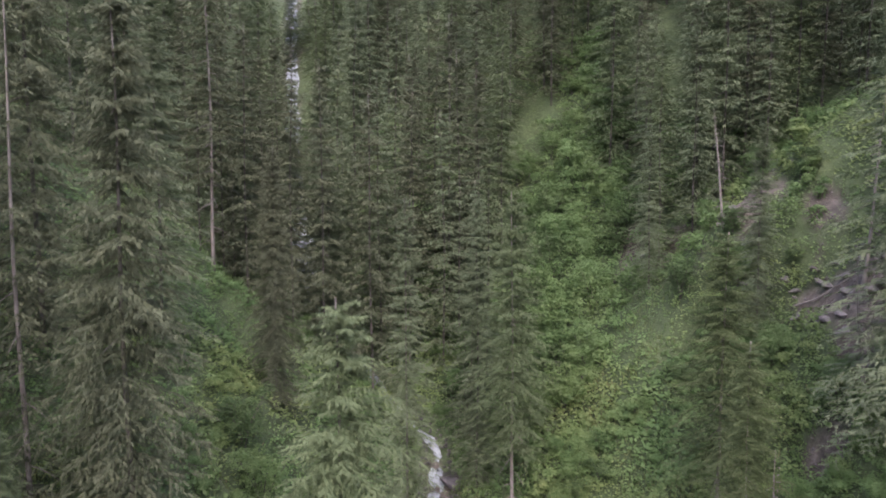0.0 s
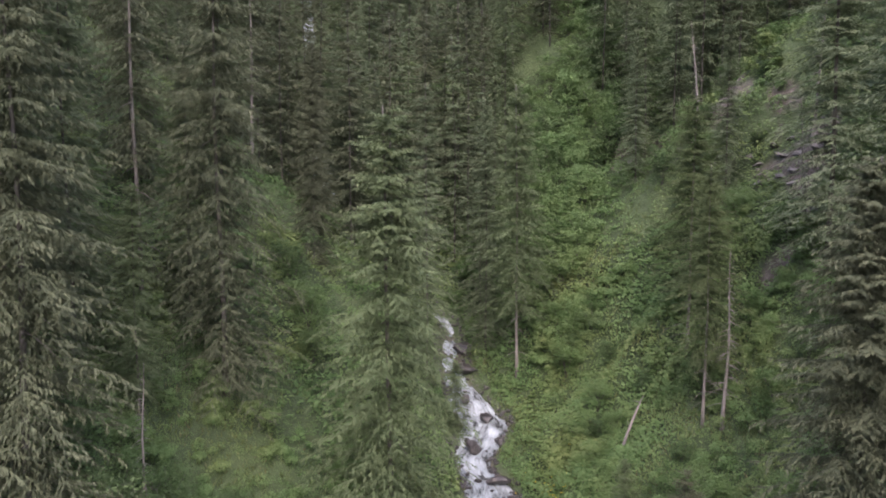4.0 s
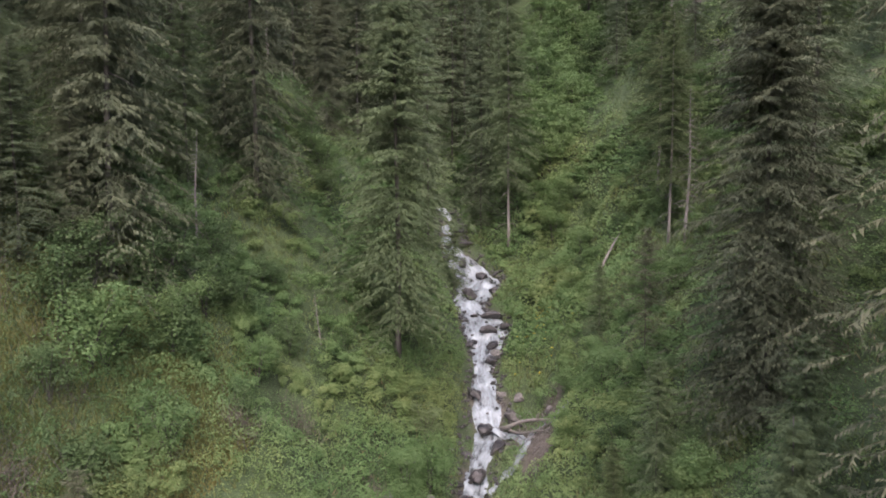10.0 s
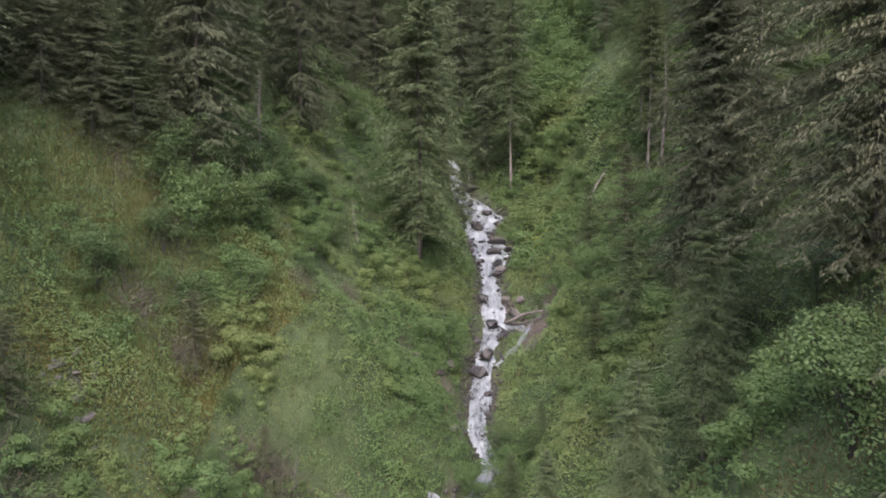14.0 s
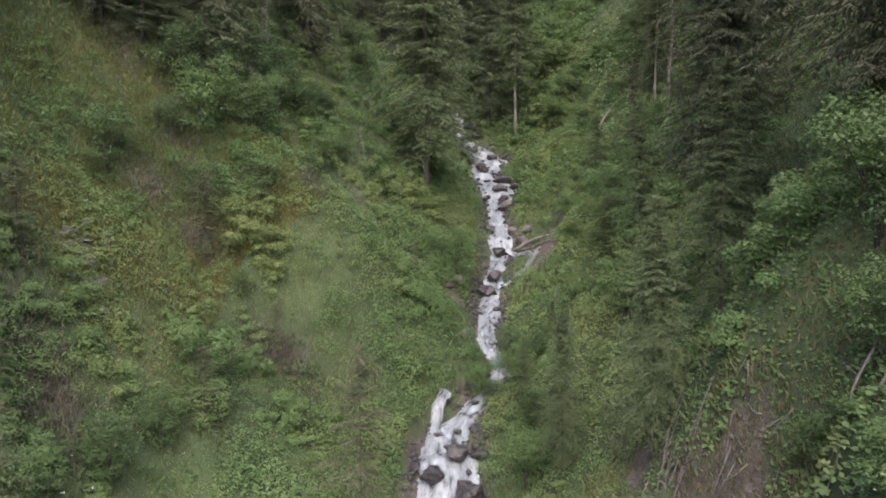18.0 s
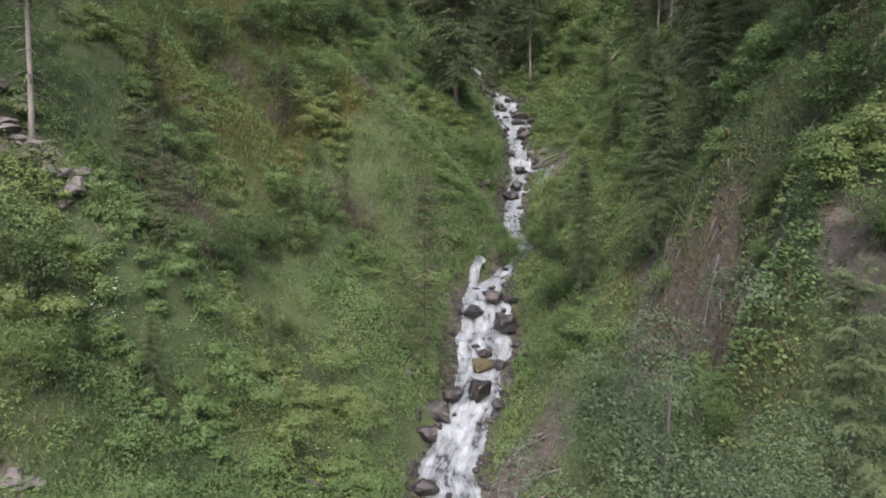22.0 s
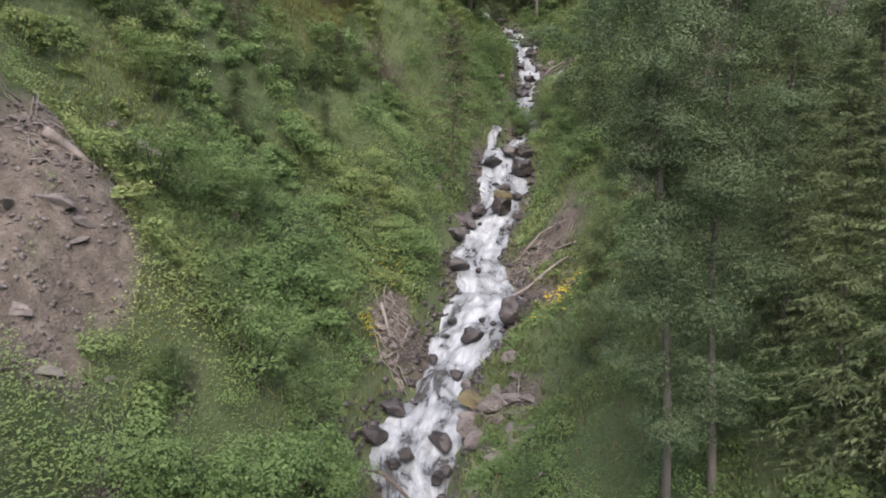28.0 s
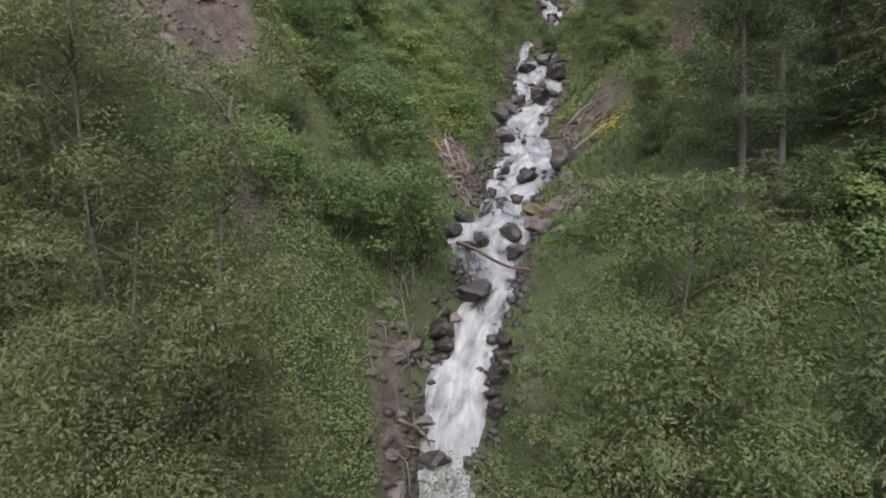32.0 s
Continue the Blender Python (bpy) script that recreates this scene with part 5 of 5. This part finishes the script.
for _ in range(38):
    # smaller stones lie in groups along the edges
    y0 = ROCKS.uniform(-27, 62)
    side = ROCKS.choice([-1, 1])
    for _ in range(int(ROCKS.integers(1, 5))):
        y = y0 + ROCKS.normal(0, 0.6)
        off = stream_w(y) * 0.5 * ROCKS.uniform(0.8, 1.15) + ROCKS.uniform(0, 0.25)
        in_stream("wet", float(stream_x(y) + side * off), y, 0.18 + 0.42 * ROCKS.random() ** 1.8)
for _ in range(36):
    y = ROCKS.uniform(-20, 54)
    in_stream("wet", float(stream_x(y) + ROCKS.uniform(-0.45, 0.45) * stream_w(y)), y, 0.2 + 0.35 * ROCKS.random())
for cx, cy, rx, ry, n, lo, hi in ((-16.6, -22.6, 2.4, 2.6, 14, 0.15, 0.4), (-16.8, -21.2, 1.6, 0.8, 4, 0.4, 0.8), (-20.0, -7.3, 1.7, 1.3, 30, 0.35, 1.1), (-18.2, 4.6, 1.0, 0.8, 9, 0.3, 0.7), (-16.6, -15.4, 0.7, 0.6, 4, 0.3, 0.6), (24.0, 44.0, 2.0, 4.0, 16, 0.4, 1.2), (-17.5, 3.8, 1.2, 1.0, 9, 0.3, 0.8),
                                  (-16.9, -15.8, 0.6, 0.5, 4, 0.5, 0.9), (-5.3, -17.3, 0.9, 2.3, 22, 0.4, 1.0), (-10.3, -25.0, 0.6, 1.8, 16, 0.25, 0.7),
                                  (-8.7, -13.0, 0.5, 2.0, 10, 0.25, 0.6), (23.0, 50.0, 3.0, 7.0, 16, 0.4, 1.1), (4.2, 27.8, 0.9, 2.0, 9, 0.3, 0.7), (-2.1, -5.6, 1.0, 2.0, 12, 0.25, 0.7)):
    for _ in range(n):
        stone("dry", cx + rx * ROCKS.uniform(-1, 1), cy + ry * ROCKS.uniform(-1, 1), ROCKS.uniform(lo, hi), slab=ROCKS.uniform(1.0, 1.6))
for x, y, s in ((-15.9, -21.8, 0.9), (-15.3, -21.6, 0.5), (-16.7, -22.2, 0.6), (-15.9, -23.4, 0.55), (-15.2, -23.9, 0.6)):
    stone("dry", x, y, s, 0.5, slab=1.25)
for x, y, s in ((-12.6, -17.8, 0.9), (-10.0, -8.3, 0.8), (-17.2, 3.3, 0.9), (-7.0, -0.2, 0.7), (-4.6, -14.4, 0.8)):
    stone("dry", x, y, s)


def gravel(name, cx, cy, rx, ry, count, lo, hi, mat, label):
    """Small angular stones strewn over open soil, eight faces each."""
    rng = np.random.default_rng(int(abs(cx * 19 + cy * 3) * 10))
    x, y = cx + rx * rng.uniform(-1.2, 1.2, count), cy + ry * rng.uniform(-1.2, 1.2, count)
    keep = bare(x, y) > 0.45
    x, y = x[keep], y[keep]
    n = len(x)
    r = (lo + (hi - lo) * rng.random(n) ** 3)[:, None, None] * 0.5
    corners = np.array([(1, 0, 0), (0, 1, 0), (-1, 0, 0), (0, -1, 0), (0, 0, 0.8), (0, 0, -0.8)])
    turn = rng.uniform(0, 6.28, n)
    c, s = np.cos(turn)[:, None], np.sin(turn)[:, None]
    v = corners[None] * rng.uniform(0.6, 1.4, (n, 6, 3))
    v = np.stack([v[..., 0] * c - v[..., 1] * s, v[..., 0] * s + v[..., 1] * c, v[..., 2] + 0.4 * v[..., 0]], -1) * r
    v = v + np.stack([x, y, surface(x, y) + 0.02], -1)[:, None]
    f = np.array([(0, 1, 4), (1, 2, 4), (2, 3, 4), (3, 0, 4), (1, 0, 5), (2, 1, 5), (3, 2, 5), (0, 3, 5)])
    me = mesh_of(name, v.reshape(-1, 3), (f[None] + 6 * np.arange(n)[:, None, None]).reshape(-1, 3))
    return tagged(part(name, me, mat), label, "gravel", kind="stuff")


for cx, cy, rx, ry, count in ((-17.0, -22.6, 4.5, 4.2, 9000), (-20.2, -7.6, 2.6, 2.2, 700), (4.8, -7.0, 3.6, 6.5, 3200), (-2.1, -5.6, 1.3, 2.4, 900),
                              (-8.7, -13.0, 1.0, 2.8, 500), (-5.2, -17.4, 1.2, 3.0, 600), (-10.3, -24.5, 1.3, 3.2, 900), (4.2, 27.6, 1.4, 2.8, 500), (23.2, 48.0, 4.0, 12.0, 1600)):
    damp = cy < -24 and cx > -12
    gravel("gravel", cx, cy, rx, ry, count, 0.03, 0.19 if cx < -15 else 0.26, STONE if damp else DRYSTONE, "dark damp rubble beside the water" if damp else "loose stones on bare brown soil")
# wet stones along both edges of the water
EDGE = np.random.default_rng(51)


def edge_stones(count):
    y = EDGE.uniform(-30, 64, count)
    x = stream_x(y) + EDGE.choice([-1, 1], count) * (0.5 * stream_w(y) + EDGE.normal(0.12, 0.22, count))
    n = count
    r = (0.08 + 0.4 * EDGE.random(n) ** 3)[:, None, None] * 0.5
    ang = np.linspace(0, 2 * np.pi, 5, endpoint=False)
    ring = np.stack([np.cos(ang), np.sin(ang), np.zeros(5)], 1)
    corners = np.concatenate([ring, ring * np.array([0.62, 0.62, 1]) + np.array([0, 0, 0.55]), [[0, 0, 0.7]], [[0, 0, -0.5]]])
    v = corners[None] * EDGE.uniform(0.7, 1.3, (n, 12, 3)) * r
    v = v + np.stack([x, y, np.maximum(surface(x, y), stream_z(y) - 0.1)], -1)[:, None]
    k = np.arange(5)
    k2 = (k + 1) % 5
    f = np.concatenate([np.stack([k, k2, k2 + 5], 1), np.stack([k, k2 + 5, k + 5], 1), np.stack([k + 5, k2 + 5, np.full(5, 10)], 1), np.stack([k2, k, np.full(5, 11)], 1)])
    me = mesh_of("gravel", v.reshape(-1, 3), (f[None] + 12 * np.arange(n)[:, None, None]).reshape(-1, 3))
    return tagged(part("gravel", me, STONE), "dark wet cobbles along the stream edge", "gravel", kind="stuff")


edge_stones(3600)


# ---------------------------------------------------------------- logs and driftwood
def log(x0, y0, x1, y1, r, lift0=0.15, lift1=0.15, mat=None, label="bleached fallen log on the stream bank", stubs=3):
    rng = np.random.default_rng(int(abs(x0 * 31 + y0 * 17) * 10))
    a = np.array([x0, y0, ground_at(x0, y0) + lift0])
    b = np.array([x1, y1, ground_at(x1, y1) + lift1])
    s = np.linspace(0, 1, 9)[:, None]
    path = a + (b - a) * s + 0.08 * np.sin(s * np.array([[5, 7, 6]]) + rng.uniform(0, 6, 3))
    pieces = [tube(path, r * (1 - 0.5 * s[:, 0]), 8, 0.2, rng)]
    for _ in range(stubs):
        q = rng.uniform(0.2, 0.95)
        foot = a + (b - a) * q
        d = rng.normal(size=3)
        d[2] = abs(d[2])
        u = np.linspace(0, 1, 3)[:, None]
        pieces.append(tube(foot + u * d / np.linalg.norm(d) * rng.uniform(0.3, 0.9), r * 0.35 * (1 - 0.7 * u[:, 0]), 5))
    me = joined("log", pieces)
    me.materials.append(mat or DEADWOOD)
    return tagged(new("log", me), label, "log", "fallen logs")


log(-8.9, -19.3, -6.6, -21.2, 0.06, 0.35, 0.35, WETWOOD, "thin dark log lying across the stream", 1)
log(-4.2, -7.6, -1.2, -6.4, 0.09, 0.35, 0.3, DEADWOOD, "bleached driftwood log reaching into the stream")
log(-3.0, -4.2, -1.0, -4.4, 0.06, 0.2, 0.2)
log(-2.6, -5.2, -0.8, -5.8, 0.08)
log(-16.6, -20.6, -14.6, -19.6, 0.14, 0.2, 0.15, DEADWOOD, "pale root log at the edge of the landslide")
log(10.2, 36.0, 12.4, 39.2, 0.1, 0.5, 0.7)
log(2.4, 29.4, 5.2, 26.6, 0.14, 0.3, 0.3)
log(2.8, 28.6, 4.6, 25.8, 0.1, 0.3, 0.3)
log(7.0, -9.7, 5.0, -8.0, 0.07, 0.35, 0.35, DEADWOOD, "grey dead tree fallen down the eroded bank", 7)
log(7.8, -8.2, 6.3, -9.0, 0.05, 0.5, 0.5, DEADWOOD, "grey dead tree fallen down the eroded bank", 6)
log(3.9, -3.4, 3.3, -4.8, 0.03, 0.3, 0.4, DEADWOOD, "pale root hanging over the eroded bank", 4)
log(4.3, -2.2, 3.5, -2.9, 0.03, 0.2, 0.3, DEADWOOD, "pale root hanging over the eroded bank", 4)
log(4.8, -6.6, 3.6, -7.4, 0.03, 0.4, 0.5, DEADWOOD, "grey dead stem leaning on the eroded bank", 3)
log(-9.2, -12.2, -8.2, -14.8, 0.07)
log(-8.8, -14.4, -8.0, -11.6, 0.06)
log(-4.5, -21.4, -4.9, -22.8, 0.03, 0.2, 1.7, DEADWOOD, "thin pale dead stem standing in the herbs", 2)
log(-3.6, -18.6, -4.1, -19.6, 0.03, 0.2, 1.5, DEADWOOD, "thin pale dead stem standing in the herbs", 2)
log(22.4, 46.5, 24.6, 44.0, 0.07)
log(19.5, 36.2, 21.8, 34.4, 0.12, 0.3, 0.6)


def driftwood(cx, cy, rx, ry, count, label):
    """A tangle of sticks and roots."""
    rng = np.random.default_rng(int(abs(cx * 13 + cy * 7) * 10))
    pieces = []
    for _ in range(count):
        x, y = cx + rx * rng.uniform(-1, 1), cy + ry * rng.uniform(-1, 1)
        a = rng.uniform(0, 6.28)
        L = rng.uniform(0.3, 1.1)
        p0 = np.array([x, y, ground_at(x, y) + rng.uniform(0.02, 0.2)])
        p1x, p1y = x + L * math.cos(a), y + L * math.sin(a)
        p1 = np.array([p1x, p1y, ground_at(p1x, p1y) + rng.uniform(0.02, 0.35)])
        u = np.linspace(0, 1, 4)[:, None]
        pieces.append(tube(p0 + (p1 - p0) * u + 0.05 * np.sin(u * 6 + a), rng.uniform(0.012, 0.035) * (1 - 0.5 * u[:, 0]), 4))
    me = joined("driftwood", pieces)
    me.materials.append(DEADWOOD)
    return tagged(new("driftwood", me), label, "driftwood", kind="stuff")


driftwood(-2.3, -5.4, 1.1, 1.8, 130, "pile of bleached sticks on the gravel bar")
driftwood(-8.7, -13.2, 0.5, 1.8, 50, "tangle of dead sticks along the undercut bank")
driftwood(-5.0, -18.0, 0.6, 1.6, 60, "dead sticks among the boulders")
driftwood(-10.2, -24.0, 0.6, 2.2, 36, "roots and sticks on the eroded bank")
driftwood(4.2, 27.6, 1.0, 1.8, 60, "driftwood on the gravel bar")
driftwood(3.9, -2.8, 0.5, 1.4, 40, "roots hanging from the edge of the bank")
driftwood(5.0, -7.0, 0.9, 3.6, 45, "roots hanging from the eroded bank")
driftwood(-16.0, -20.4, 1.6, 0.8, 40, "roots at the edge of the landslide")


def brush(cx, cy, r, high, count, label="dry brown twigs of a dead bush on the slope"):
    """A dead bush: fine twigs that fan up from the ground."""
    rng = np.random.default_rng(int(abs(cx * 23 + cy * 11) * 10))
    pieces = []
    for _ in range(count):
        x, y = cx + r * rng.normal(0, 0.45), cy + r * rng.normal(0, 0.45)
        foot = np.array([x, y, ground_at(x, y) - 0.05])
        way = np.array([rng.normal(0, 0.45), rng.normal(0, 0.45) - 0.1, 1.0]) * high * rng.uniform(0.4, 1.1)
        u = np.linspace(0, 1, 4)[:, None]
        pieces.append(tube(foot + way * u + 0.12 * np.sin(u * 5 + rng.uniform(0, 6, 3)) * u, rng.uniform(0.012, 0.022) * (1 - 0.6 * u[:, 0]), 3))
    me = joined("dead_bush", pieces)
    me.materials.append(BRUSHWOOD)
    return tagged(new("dead_bush", me), label, "bush", kind="stuff")


for x, y, r, high in ((-16.5, 12.4, 1.4, 0.9), (-17.1, 9.3, 1.2, 1.1), (-8.3, 18.1, 1.0, 0.9), (-10.2, 15.2, 0.9, 1.0), (-13.1, 13.2, 0.9, 0.8), (-14.8, 8.8, 1.1, 1.0), (-4.6, 18.7, 0.8, 0.7), (-19.4, 12.9, 1.2, 0.8), (-16.4, -1.1, 1.4, 1.2), (-17.7, -0.6, 1.2, 1.2), (-9.9, 7.5, 1.0, 1.1), (-11.3, 6.8, 0.9, 1.2), (-16.7, -0.8, 1.2, 1.0), (-10.7, 7.3, 0.9, 1.2)):
    brush(x, y, r, high, int(90 + 90 * r))


# ---------------------------------------------------------------- flowers
def flower_patch(cx, cy, rx, ry, count, size, height, mat, label):
    rng = np.random.default_rng(int(abs(cx * 29 + cy * 5) * 10))
    x, y = cx + rx * rng.normal(0, 0.5, count), cy + ry * rng.normal(0, 0.5, count)
    z = surface(x, y) + height * rng.uniform(0.6, 1.1, count)
    vs, fs, at = [], [], 0
    for k in range(5):
        normal = unit(np.stack([0.4 * rng.normal(size=count), 0.4 * rng.normal(size=count) - 0.3, np.ones(count)], 1))
        way = unit(np.cross(normal, rng.normal(size=(count, 3))))
        c = np.stack([x, y, z], 1) + rng.normal(0, size * 0.55, (count, 3)) * np.array([[1, 1, 0.4]])
        L = size * rng.uniform(0.6, 1.2, count)
        v, f = blades(c - way * L[:, None] * 0.5, way, np.cross(normal, way), L, L * 0.8, 0.5)
        vs.append(v); fs.append(f + at); at += len(v)
    me = mesh_of("flowers", np.concatenate(vs), np.concatenate(fs))
    me.materials.append(mat)
    return tagged(new("flowers", me), label, "flowers", kind="stuff")


flower_patch(-2.9, -13.8, 0.8, 1.0, 80, 0.06, 0.9, YELLOW, "clump of yellow ragwort beside the stream")
flower_patch(-9.4, -14.4, 0.35, 0.5, 34, 0.06, 0.8, YELLOW, "small clump of yellow ragwort on the bank")
flower_patch(-8.6, -9.0, 1.2, 3.0, 40, 0.06, 0.8, YELLOW, "scattered yellow flowers in the herbs")
flower_patch(5.6, 36.0, 1.8, 5.0, 60, 0.08, 0.7, YELLOW, "scattered yellow flowers in the grass")
flower_patch(-10.0, -8.0, 3.0, 4.5, 40, 0.045, 1.0, WHITE, "scattered white umbels in the herbs")
flower_patch(-14.6, -6.0, 2.5, 7.0, 34, 0.05, 1.0, WHITE, "white umbels on the green slope")
flower_patch(-16.3, -9.6, 0.6, 1.2, 20, 0.05, 1.0, WHITE, "cluster of white umbels")
